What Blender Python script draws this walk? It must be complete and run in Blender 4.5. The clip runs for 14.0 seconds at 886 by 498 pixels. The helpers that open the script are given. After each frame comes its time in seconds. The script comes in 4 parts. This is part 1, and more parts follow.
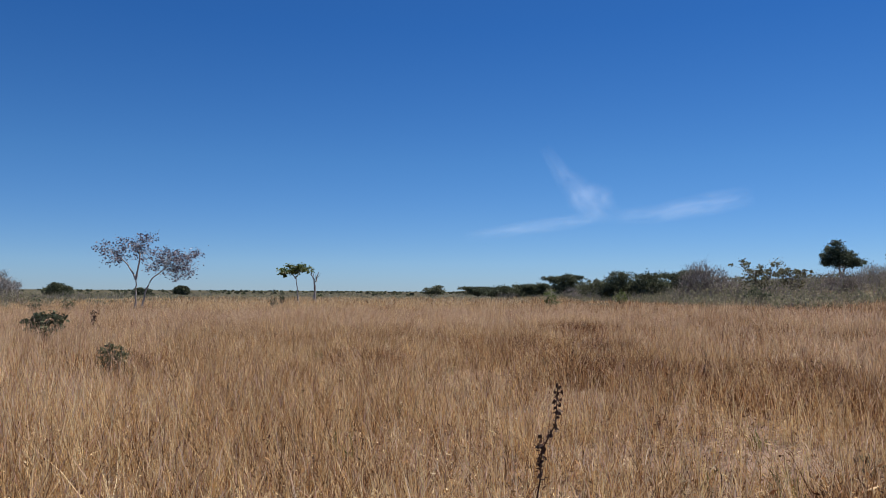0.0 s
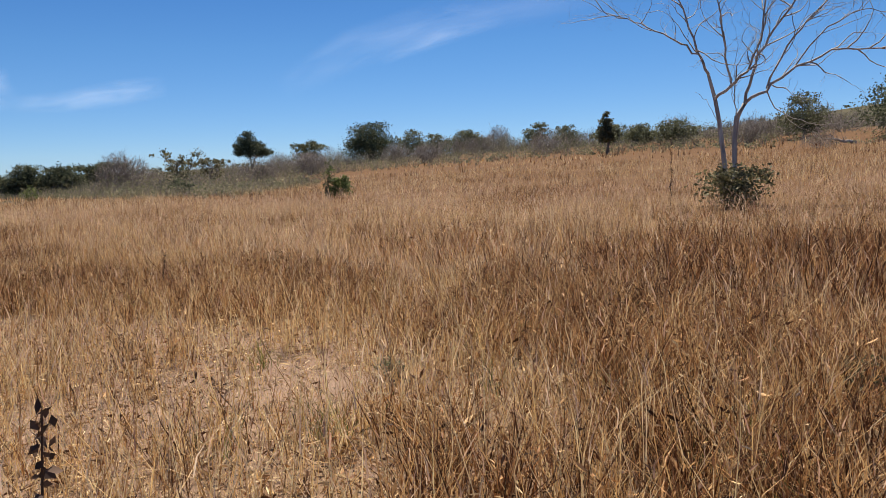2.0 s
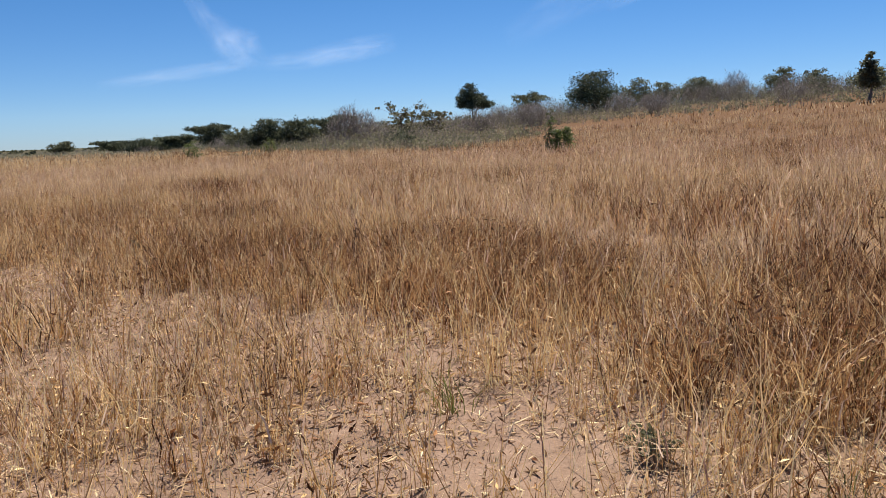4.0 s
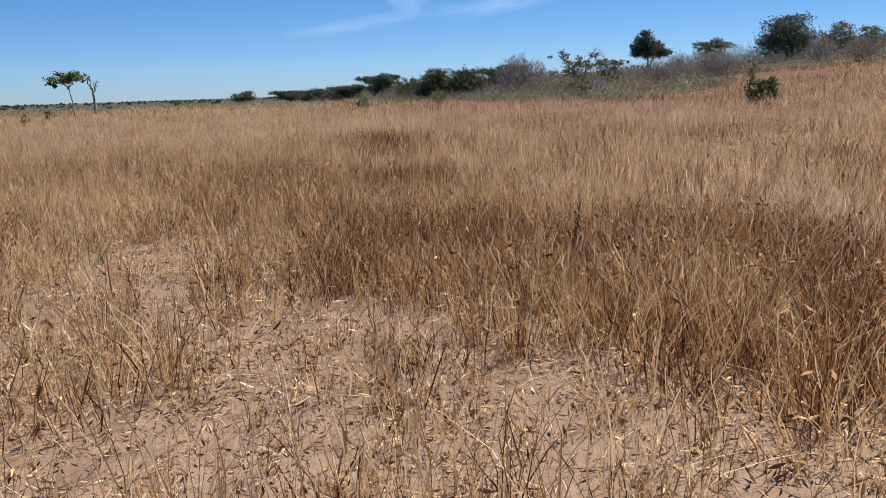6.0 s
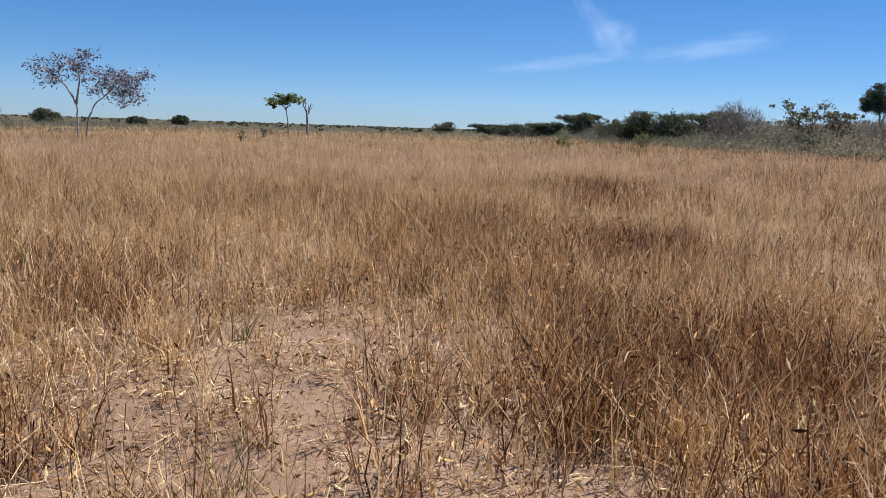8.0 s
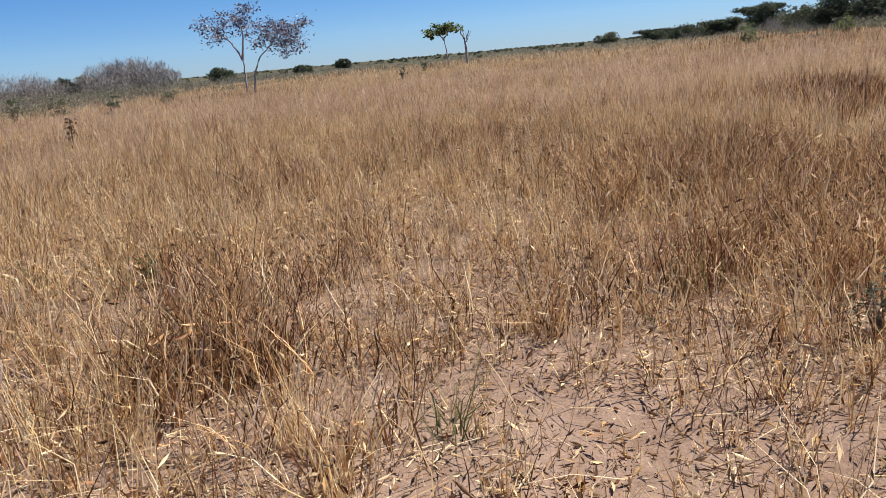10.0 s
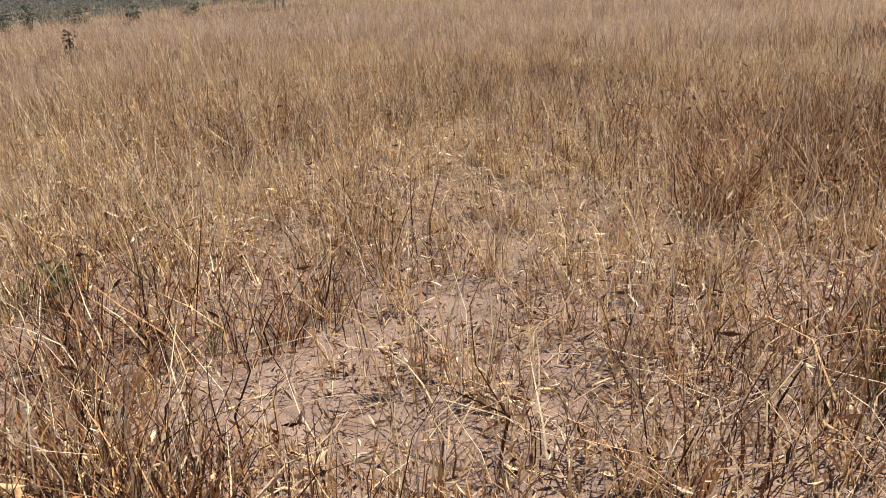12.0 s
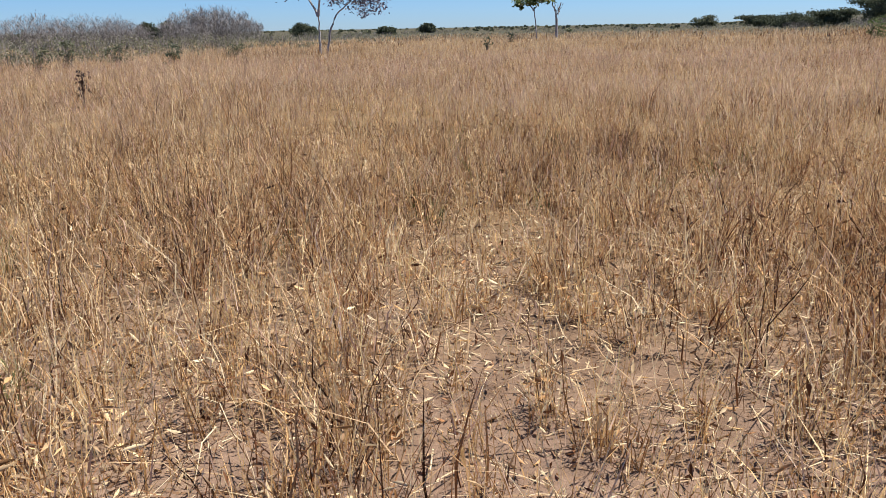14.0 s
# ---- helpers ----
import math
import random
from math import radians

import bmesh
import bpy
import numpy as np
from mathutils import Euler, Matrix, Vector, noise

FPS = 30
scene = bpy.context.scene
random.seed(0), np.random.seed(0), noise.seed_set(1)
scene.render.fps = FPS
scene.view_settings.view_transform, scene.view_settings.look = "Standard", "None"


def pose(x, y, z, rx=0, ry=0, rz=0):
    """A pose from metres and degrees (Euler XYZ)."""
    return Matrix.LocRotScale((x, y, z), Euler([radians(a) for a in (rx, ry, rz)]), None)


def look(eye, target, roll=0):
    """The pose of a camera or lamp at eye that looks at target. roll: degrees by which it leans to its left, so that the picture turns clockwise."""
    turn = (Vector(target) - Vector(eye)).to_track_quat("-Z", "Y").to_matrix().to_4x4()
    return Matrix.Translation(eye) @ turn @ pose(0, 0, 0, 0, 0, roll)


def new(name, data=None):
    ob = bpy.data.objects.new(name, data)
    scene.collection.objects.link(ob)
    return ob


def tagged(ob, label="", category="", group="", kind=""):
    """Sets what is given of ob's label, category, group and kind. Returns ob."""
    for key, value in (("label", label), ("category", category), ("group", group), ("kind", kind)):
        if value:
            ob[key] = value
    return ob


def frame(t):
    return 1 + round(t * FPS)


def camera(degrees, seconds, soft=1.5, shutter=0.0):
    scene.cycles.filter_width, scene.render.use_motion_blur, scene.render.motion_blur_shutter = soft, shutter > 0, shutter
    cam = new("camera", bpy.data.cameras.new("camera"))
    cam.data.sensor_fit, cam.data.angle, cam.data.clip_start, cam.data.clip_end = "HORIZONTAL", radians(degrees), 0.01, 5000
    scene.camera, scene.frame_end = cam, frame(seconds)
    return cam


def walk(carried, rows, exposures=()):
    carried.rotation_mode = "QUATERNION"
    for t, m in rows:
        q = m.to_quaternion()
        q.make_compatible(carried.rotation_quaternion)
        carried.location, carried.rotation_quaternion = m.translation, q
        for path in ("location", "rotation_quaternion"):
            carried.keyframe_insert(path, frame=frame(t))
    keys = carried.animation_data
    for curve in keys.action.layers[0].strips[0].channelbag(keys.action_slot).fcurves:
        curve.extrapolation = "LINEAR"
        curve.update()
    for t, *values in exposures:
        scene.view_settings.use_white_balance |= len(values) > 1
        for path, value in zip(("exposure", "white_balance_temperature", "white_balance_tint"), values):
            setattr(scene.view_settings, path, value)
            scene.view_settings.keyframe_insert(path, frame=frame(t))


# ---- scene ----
cam = camera(58.3, 14.0, soft=0.8)
# seconds, place, yaw, pitch, roll
PATH = [
    (0, 0.000, 0.000, 1.527, -0.00, 3.06, -0.36),
    (0.5, 0.039, 0.470, 1.486, -0.72, -3.91, 1.69),
    (1, -0.003, 1.062, 1.490, -14.19, -3.78, -1.61),
    (1.5, 0.055, 1.615, 1.470, -28.01, -3.77, 0.70),
    (2, 0.178, 2.042, 1.497, -40.24, -5.24, 1.77),
    (2.5, 0.400, 2.491, 1.516, -47.41, -5.18, 3.61),
    (3, 0.801, 2.913, 1.470, -48.11, -4.96, 2.89),
    (3.5, 1.138, 3.435, 1.493, -35.64, -6.22, 2.59),
    (6, 1.691, 6.559, 1.503, -12.83, -11.23, 1.82),
    (6.5, 1.762, 7.269, 1.506, -12.74, -12.52, 2.43),
    (7, 1.775, 7.939, 1.519, -5.45, -9.55, -3.89),
    (7.5, 1.671, 8.481, 1.509, 1.28, -9.17, -1.64),
    (8, 1.563, 8.972, 1.512, 1.09, -8.64, -1.85),
    (8.5, 1.502, 9.659, 1.515, 0.64, -8.36, -1.97),
    (9, 1.240, 10.337, 1.489, 6.01, -9.21, -0.36),
    (11.5, 0.423, 12.825, 1.500, 14.55, -19.66, 6.48),
    (12, 0.305, 13.347, 1.500, 14.83, -18.86, 2.62),
    (12.5, 0.366, 13.962, 1.497, 10.84, -17.21, 3.39),
    (13, 0.225, 14.481, 1.498, 17.93, -16.51, 1.97),
    (13.5, 0.003, 14.971, 1.487, 18.28, -15.84, 1.49),
    (14, -0.278, 15.446, 1.497, 18.18, -15.59, 1.05),
]
EXPOSURES = [(0.0, 0.58, 6300, 10), (0.5, 0.69, 6500, 10), (1.5, 0.81, 6800, 10), (2.0, 0.89, 7100, 10), (3.0, 0.93, 7250, 10), (3.5, 0.90, 7000, 10), (6.0, 0.84, 6450, 10), (9.0, 0.84, 6350, 10), (11.5, 0.96, 6250, 10), (14.0, 0.95, 6200, 10)]
walk(cam, [(t, pose(x, y, z, 90 + pitch, roll, yaw)) for t, x, y, z, yaw, pitch, roll in PATH], EXPOSURES)

# ---------------------------------------------------------------- light
SUN_AZ, SUN_EL = 48.0, 62.0
world = bpy.data.worlds.new("sky")
scene.world = world
world.use_nodes = True
wn, wl = world.node_tree.nodes, world.node_tree.links
sky = wn.new("ShaderNodeTexSky")
sky.sky_type, sky.sun_disc = "NISHITA", False
sky.sun_elevation, sky.sun_rotation = radians(SUN_EL), radians(SUN_AZ)
sky.altitude, sky.air_density, sky.dust_density, sky.ozone_density = 2000, 0.9, 0.0, 4.0
hue = wn.new("ShaderNodeHueSaturation")
hue.inputs["Saturation"].default_value = 1.12
wl.new(sky.outputs[0], hue.inputs["Color"])
tint = wn.new("ShaderNodeMix")
tint.data_type, tint.blend_type = "RGBA", "MULTIPLY"
tint.inputs[0].default_value = 1.0
sky_dir = wn.new("ShaderNodeTexCoord")
sky_up = wn.new("ShaderNodeSeparateXYZ")
wl.new(sky_dir.outputs["Generated"], sky_up.inputs[0])
sky_ramp = wn.new("ShaderNodeValToRGB")
sky_ramp.color_ramp.elements[0].color, sky_ramp.color_ramp.elements[1].color = (0.52, 0.64, 0.89, 1), (0.535, 0.79, 0.985, 1)
sky_ramp.color_ramp.elements[1].position = 0.16
sky_ramp.color_ramp.elements.new(0.32).color = (0.36, 0.70, 1.0, 1)
sky_ramp.color_ramp.elements.new(0.035).color = (0.605, 0.745, 0.96, 1)
wl.new(sky_up.outputs[2], sky_ramp.inputs[0])
wl.new(sky_ramp.outputs[0], tint.inputs[7])
wl.new(hue.outputs[0], tint.inputs[6])
wl.new(tint.outputs[2], wn["Background"].inputs[0])
wn["Background"].inputs[1].default_value = 0.061
sun = new("sun", bpy.data.lights.new("sun", "SUN"))
sun.data.energy, sun.data.angle, sun.data.color = 5.0, radians(0.5), (1.0, 0.95, 0.86)
to_sun = Vector((math.sin(radians(SUN_AZ)) * math.cos(radians(SUN_EL)), math.cos(radians(SUN_AZ)) * math.cos(radians(SUN_EL)), math.sin(radians(SUN_EL))))
sun.matrix_world = look(to_sun * 50, (0, 0, 0))

# ---------------------------------------------------------------- materials


def material(name, roughness=0.9):
    m = bpy.data.materials.new(name)
    m.use_nodes = True
    t = m.node_tree
    t.nodes["Principled BSDF"].inputs["Roughness"].default_value = roughness
    return m, t.nodes, t.links, t.nodes["Principled BSDF"]


def ramp(nodes, stops):
    r = nodes.new("ShaderNodeValToRGB")
    e = r.color_ramp.elements
    while len(e) < len(stops):
        e.new(0.5)
    for el, (p, c) in zip(e, stops):
        el.position, el.color = p, (*c, 1)
    return r


def noise_node(nodes, links, scale, detail=3.0, rough=0.55, vector=None):
    n = nodes.new("ShaderNodeTexNoise")
    n.inputs["Scale"].default_value, n.inputs["Detail"].default_value, n.inputs["Roughness"].default_value = scale, detail, rough
    if vector is None:
        vector = nodes.new("ShaderNodeNewGeometry").outputs["Position"]
    links.new(vector, n.inputs["Vector"])
    return n


def maths(nodes, links, op, a, b):
    n = nodes.new("ShaderNodeMath")
    n.operation = op
    for i, v in enumerate((a, b)):
        if isinstance(v, (int, float)):
            n.inputs[i].default_value = v
        else:
            links.new(v, n.inputs[i])
    return n.outputs[0]


def mix_colour(nodes, links, fac, a, b, blend="MIX"):
    n = nodes.new("ShaderNodeMix")
    n.data_type, n.blend_type = "RGBA", blend
    for key, v in ((0, fac), (6, a), (7, b)):
        if isinstance(v, (int, float)):
            n.inputs[key].default_value = v
        elif isinstance(v, tuple):
            n.inputs[key].default_value = (*v, 1)
        else:
            links.new(v, n.inputs[key])
    return n.outputs[2]


def blade_material(name, stops, through_light=0.34, roughness=0.4, patch_scale=0.35, patch=0.45, gloss=0.2):
    """Thin leaves and straw: a colour of its own for each blade, shifted in patches, with light shining through."""
    m, n, l, bsdf = material(name, roughness)
    geo = n.new("ShaderNodeNewGeometry")
    big = noise_node(n, l, patch_scale, 3.0, 0.6, geo.outputs["Position"])
    shift = maths(n, l, "MULTIPLY", maths(n, l, "SUBTRACT", big.outputs["Fac"], 0.5), patch * 2)
    pick = maths(n, l, "ADD", geo.outputs["Random Per Island"], shift)
    r = ramp(n, stops)
    l.new(pick, r.inputs[0])
    grain = noise_node(n, l, 60.0, 2.0, 0.6, geo.outputs["Position"])
    colour = mix_colour(n, l, 0.35, r.outputs[0], grain.outputs["Fac"], "OVERLAY")
    l.new(colour, bsdf.inputs["Base Color"])
    bsdf.inputs["Specular IOR Level"].default_value = gloss
    tr = n.new("ShaderNodeBsdfTranslucent")
    l.new(colour, tr.inputs["Color"])
    mx = n.new("ShaderNodeMixShader")
    mx.inputs[0].default_value = through_light
    l.new(bsdf.outputs[0], mx.inputs[1])
    l.new(tr.outputs[0], mx.inputs[2])
    l.new(mx.outputs[0], n["Material Output"].inputs["Surface"])
    return m


STRAW = blade_material("straw", [(0.0, (0.09, 0.047, 0.024)), (0.16, (0.27, 0.145, 0.06)), (0.40, (0.60, 0.37, 0.16)), (0.66, (0.82, 0.575, 0.285)), (0.9, (0.93, 0.77, 0.50)), (1.0, (0.76, 0.60, 0.30))], through_light=0.24, roughness=0.55, patch=0.3, gloss=0.14)
# reddish brown leaf; the ramp's dark share is widened to deepen shade in clumps
RUST = blade_material("rust_leaf", [(0.0, (0.035, 0.016, 0.009)), (0.40, (0.13, 0.054, 0.025)), (0.68, (0.37, 0.18, 0.078)), (0.88, (0.62, 0.37, 0.165)), (1.0, (0.80, 0.58, 0.32))], through_light=0.2, roughness=0.55, gloss=0.14)
# pinkish seeding straw, its contrast lowered in the colour for the softness of distance
SOFT_STRAW = blade_material("soft_straw", [(0.0, (0.27, 0.17, 0.095)), (0.3, (0.50, 0.345, 0.205)), (0.7, (0.70, 0.52, 0.33)), (1.0, (0.84, 0.67, 0.45))], through_light=0.4, roughness=0.7, patch_scale=0.2, patch=0.35, gloss=0.05)
GREEN = blade_material("green_blade", [(0.0, (0.05, 0.07, 0.025)), (0.5, (0.12, 0.14, 0.045)), (1.0, (0.33, 0.29, 0.10))], gloss=0.1)
LITTER = blade_material("litter", [(0.0, (0.14, 0.078, 0.045)), (0.3, (0.26, 0.155, 0.085)), (0.6, (0.44, 0.30, 0.17)), (0.9, (0.60, 0.46, 0.28)), (1.0, (0.64, 0.53, 0.34))], through_light=0.22, roughness=0.65, gloss=0.08)
SEED = blade_material("seed_head", [(0.0, (0.40, 0.235, 0.165)), (0.5, (0.58, 0.39, 0.28)), (1.0, (0.72, 0.55, 0.41))], through_light=0.45, roughness=0.7, gloss=0.05)
# dark and olive leaf colours are lifted and greyed in place of distant haze
LEAF_DARK = blade_material("leaf_dark", [(0.0, (0.046, 0.056, 0.038)), (0.5, (0.088, 0.103, 0.064)), (1.0, (0.15, 0.16, 0.10))], 0.28, 0.6, 0.5, 0.2, gloss=0.06)
LEAF_MID = blade_material("leaf_olive", [(0.0, (0.07, 0.076, 0.05)), (0.5, (0.125, 0.133, 0.08)), (1.0, (0.20, 0.20, 0.12))], 0.3, 0.6, 0.5, 0.2, gloss=0.06)
LEAF_LIGHT = blade_material("leaf_fresh", [(0.0, (0.06, 0.088, 0.03)), (0.6, (0.115, 0.15, 0.05)), (1.0, (0.20, 0.205, 0.09))], 0.4, 0.5, 0.5, 0.2)
LEAF_GREY = blade_material("leaf_grey_green", [(0.0, (0.06, 0.062, 0.035)), (0.5, (0.12, 0.115, 0.06)), (1.0, (0.25, 0.225, 0.13))], 0.25, 0.6, 0.5, 0.2, gloss=0.1)
LEAF_PURPLE = blade_material("leaf_purplish", [(0.0, (0.055, 0.053, 0.078)), (0.5, (0.125, 0.118, 0.16)), (0.8, (0.20, 0.18, 0.22)), (1.0, (0.36, 0.33, 0.37))], 0.15, 0.5, 0.5, 0.2, gloss=0.3)
LEAF_DRY = blade_material("leaf_dry", [(0.0, (0.03, 0.02, 0.018)), (0.6, (0.075, 0.045, 0.035)), (1.0, (0.17, 0.10, 0.06))], 0.2, 0.7, 0.5, 0.2)
SCRUB = blade_material("scrub_leaf", [(0.0, (0.105, 0.105, 0.068)), (0.35, (0.17, 0.17, 0.10)), (0.7, (0.235, 0.222, 0.145)), (1.0, (0.33, 0.285, 0.205))], 0.4, 0.8, 0.05, 0.6, gloss=0.06)
TWIG_GREY = blade_material("grey_twigs", [(0.0, (0.12, 0.108, 0.10)), (0.5, (0.215, 0.19, 0.178)), (1.0, (0.33, 0.295, 0.275))], 0.1, 0.85, 0.1, 0.3, gloss=0.06)


def bark_material(name, dark, light, scale=9.0):
    m, n, l, bsdf = material(name, 0.85)
    geo = n.new("ShaderNodeNewGeometry")
    mp = n.new("ShaderNodeMapping")
    mp.inputs["Scale"].default_value = (1, 1, 0.25)
    l.new(geo.outputs["Position"], mp.inputs["Vector"])
    a = noise_node(n, l, scale, 5.0, 0.65, mp.outputs[0])
    r = ramp(n, [(0.3, dark), (0.68, light)])
    l.new(a.outputs["Fac"], r.inputs[0])
    l.new(r.outputs[0], bsdf.inputs["Base Color"])
    b = n.new("ShaderNodeBump")
    b.inputs["Strength"].default_value, b.inputs["Distance"].default_value = 0.6, 0.02
    l.new(a.outputs["Fac"], b.inputs["Height"])
    l.new(b.outputs[0], bsdf.inputs["Normal"])
    return m


BARK = bark_material("bark", (0.07, 0.055, 0.045), (0.21, 0.17, 0.14))
BARK_PALE = bark_material("pale_bark", (0.16, 0.14, 0.13), (0.48, 0.44, 0.41), 5.0)


def soil_material():
    m, n, l, bsdf = material("soil", 0.95)
    bsdf.inputs["Specular IOR Level"].default_value = 0.05
    geo = n.new("ShaderNodeNewGeometry")
    pos = geo.outputs["Position"]
    large = noise_node(n, l, 0.45, 4.0, 0.6, pos)
    mid = noise_node(n, l, 5.0, 5.0, 0.65, pos)
    fine = noise_node(n, l, 70.0, 3.0, 0.7, pos)
    r = ramp(n, [(0.30, (0.09, 0.054, 0.038)), (0.47, (0.19, 0.125, 0.091)), (0.72, (0.275, 0.19, 0.143))])
    l.new(mix_colour(n, l, 0.55, large.outputs["Fac"], mid.outputs["Fac"]), r.inputs[0])
    sand = mix_colour(n, l, 0.5, r.outputs[0], fine.outputs["Fac"], "OVERLAY")
    # farther from the trodden track the ground lies under a mat of dead grass
    # the mat's colour is darkened for the shade its own stems cast
    mat_ramp = ramp(n, [(0.35, (0.10, 0.06, 0.03)), (0.6, (0.20, 0.13, 0.064)), (0.8, (0.29, 0.20, 0.10))])
    mat_noise = noise_node(n, l, 0.8, 6.0, 0.75, pos)
    l.new(mat_noise.outputs["Fac"], mat_ramp.inputs[0])
    sepx = n.new("ShaderNodeSeparateXYZ")
    l.new(pos, sepx.inputs[0])
    rusty = n.new("ShaderNodeMapRange")
    rusty.inputs["From Min"].default_value, rusty.inputs["From Max"].default_value = 4.0, 30.0
    l.new(sepx.outputs[0], rusty.inputs["Value"])
    mat_colour = mix_colour(n, l, rusty.outputs[0], mat_ramp.outputs[0], mix_colour(n, l, 0.75, mat_ramp.outputs[0], (0.10, 0.052, 0.03)))
    vm = n.new("ShaderNodeVectorMath")
    vm.operation = "DISTANCE"
    vm.inputs[1].default_value = (1.0, 12.0, 0.0)
    l.new(pos, vm.inputs[0])
    near = n.new("ShaderNodeMapRange")
    near.inputs["From Min"].default_value, near.inputs["From Max"].default_value = 5.0, 11.0
    l.new(vm.outputs["Value"], near.inputs["Value"])
    field = mix_colour(n, l, near.outputs[0], sand, mat_colour)
    # beyond the field, grey-green scrubland
    scrub = ramp(n, [(0.35, (0.042, 0.04, 0.027)), (0.65, (0.10, 0.086, 0.053))])
    l.new(noise_node(n, l, 0.06, 5.0, 0.7, pos).outputs["Fac"], scrub.inputs[0])
    far = n.new("ShaderNodeMapRange")
    far.inputs["From Min"].default_value, far.inputs["From Max"].default_value = 95.0, 140.0
    l.new(vm.outputs["Value"], far.inputs["Value"])
    l.new(mix_colour(n, l, far.outputs[0], field, scrub.outputs[0]), bsdf.inputs["Base Color"])
    b1 = n.new("ShaderNodeBump")
    b1.inputs["Strength"].default_value, b1.inputs["Distance"].default_value = 0.9, 0.03
    l.new(mid.outputs["Fac"], b1.inputs["Height"])
    b2 = n.new("ShaderNodeBump")
    b2.inputs["Strength"].default_value, b2.inputs["Distance"].default_value = 0.7, 0.006
    l.new(fine.outputs["Fac"], b2.inputs["Height"])
    l.new(b1.outputs[0], b2.inputs["Normal"])
    l.new(b2.outputs[0], bsdf.inputs["Normal"])
    return m


def cloud_material(seed, strength):
    m, n, l, bsdf = material("cirrus")
    n.remove(bsdf)
    uv = n.new("ShaderNodeTexCoord").outputs["UV"]
    sep = n.new("ShaderNodeSeparateXYZ")
    l.new(uv, sep.inputs[0])
    def soft(v, power):
        k = maths(n, l, "MULTIPLY", maths(n, l, "MULTIPLY", v, maths(n, l, "SUBTRACT", 1.0, v)), 4.0)
        return maths(n, l, "POWER", k, power)
    mp = n.new("ShaderNodeMapping")
    mp.inputs["Scale"].default_value, mp.inputs["Location"].default_value = (2.2, 1.6, 1), (seed, seed * 0.7, 0)
    l.new(uv, mp.inputs["Vector"])
    a = noise_node(n, l, 2.0, 6.0, 0.6, mp.outputs[0])
    a.inputs["Distortion"].default_value = 0.6
    body = n.new("ShaderNodeMapRange")
    body.inputs["From Min"].default_value, body.inputs["From Max"].default_value = 0.25, 0.8
    l.new(a.outputs["Fac"], body.inputs["Value"])
    alpha = maths(n, l, "MULTIPLY", maths(n, l, "MULTIPLY", soft(sep.outputs[0], 0.8), soft(sep.outputs[1], 1.6)), body.outputs[0])
    alpha = maths(n, l, "MULTIPLY", alpha, strength)
    d, t, tp = n.new("ShaderNodeBsdfDiffuse"), n.new("ShaderNodeBsdfTranslucent"), n.new("ShaderNodeBsdfTransparent")
    d.inputs[0].default_value = t.inputs[0].default_value = (0.9, 0.92, 0.95, 1)
    add = n.new("ShaderNodeAddShader")
    l.new(d.outputs[0], add.inputs[0])
    l.new(t.outputs[0], add.inputs[1])
    mx = n.new("ShaderNodeMixShader")
    l.new(alpha, mx.inputs[0])
    l.new(tp.outputs[0], mx.inputs[1])
    l.new(add.outputs[0], mx.inputs[2])
    l.new(mx.outputs[0], n["Material Output"].inputs["Surface"])
    return m


# ---------------------------------------------------------------- the lie of the land
RNG = np.random.default_rng(7)
LATTICE = np.random.default_rng(3).random((256, 256))


def value_noise(x, y, scale):
    """Smooth noise from 0 to 1 with bumps about 1/scale metres wide."""
    u, v = np.asarray(x) * scale + 50.3, np.asarray(y) * scale + 91.7
    i, j = np.floor(u).astype(int), np.floor(v).astype(int)
    a, b = u - i, v - j
    a, b = a * a * (3 - 2 * a), b * b * (3 - 2 * b)
    g = lambda p, q: LATTICE[p % 256, q % 256]
    return (g(i, j) * (1 - a) + g(i + 1, j) * a) * (1 - b) + (g(i, j + 1) * (1 - a) + g(i + 1, j + 1) * a) * b


def smooth(lo, hi, v):
    k = np.clip((v - lo) / (hi - lo), 0, 1)
    return k * k * (3 - 2 * k)


def blobs_at(x, y, blobs):
    """How far a place lies inside any of some rounded patches (x, y, rx, ry, turn), 0 to 1."""
    best = np.zeros(np.shape(x))
    for cx, cy, rx, ry, turn in blobs:
        c, s = math.cos(radians(turn)), math.sin(radians(turn))
        u, v = (x - cx) * c + (y - cy) * s, -(x - cx) * s + (y - cy) * c
        best = np.maximum(best, 1 - smooth(0.55, 1.25, np.sqrt((u / rx) ** 2 + (v / ry) ** 2)))
    return best


# patches of open sandy soil, and thick stands of rusty leafy grass
BARE = [(3.1, 7.7, 1.0, 1.9, -25), (2.3, 6.9, 0.8, 0.9, 0), (3.9, 8.3, 0.8, 0.7, 0), (1.7, 9.9, 1.7, 0.8, 0), (3.3, 9.4, 0.9, 0.45, 20), (1.7, 11.6, 1.2, 0.5, 0), (0.4, 12.8, 0.8, 1.2, 5), (0.9, 14.3, 1.0, 0.6, 0), (-1.0, 15.5, 0.6, 0.35, 0),
        (0.7, 15.2, 0.65, 0.33, 0), (-0.6, 16.6, 0.3, 0.4, 0), (-0.4, 18.3, 0.55, 0.75, 0), (-1.0, 18.4, 0.5, 0.6, 0), (-1.6, 19.6, 0.45, 1.5, 18), (-4.6, 25.8, 1.5, 1.3, 0), (-3.4, 23.3, 0.7, 1.0, 20), (2.0, 5.3, 0.6, 0.7, 0), (7.2, 21.5, 1.3, 0.8, 0), (9.3, 23.7, 1.6, 0.8, 0), (0.5, 22.7, 0.6, 0.6, 0)]
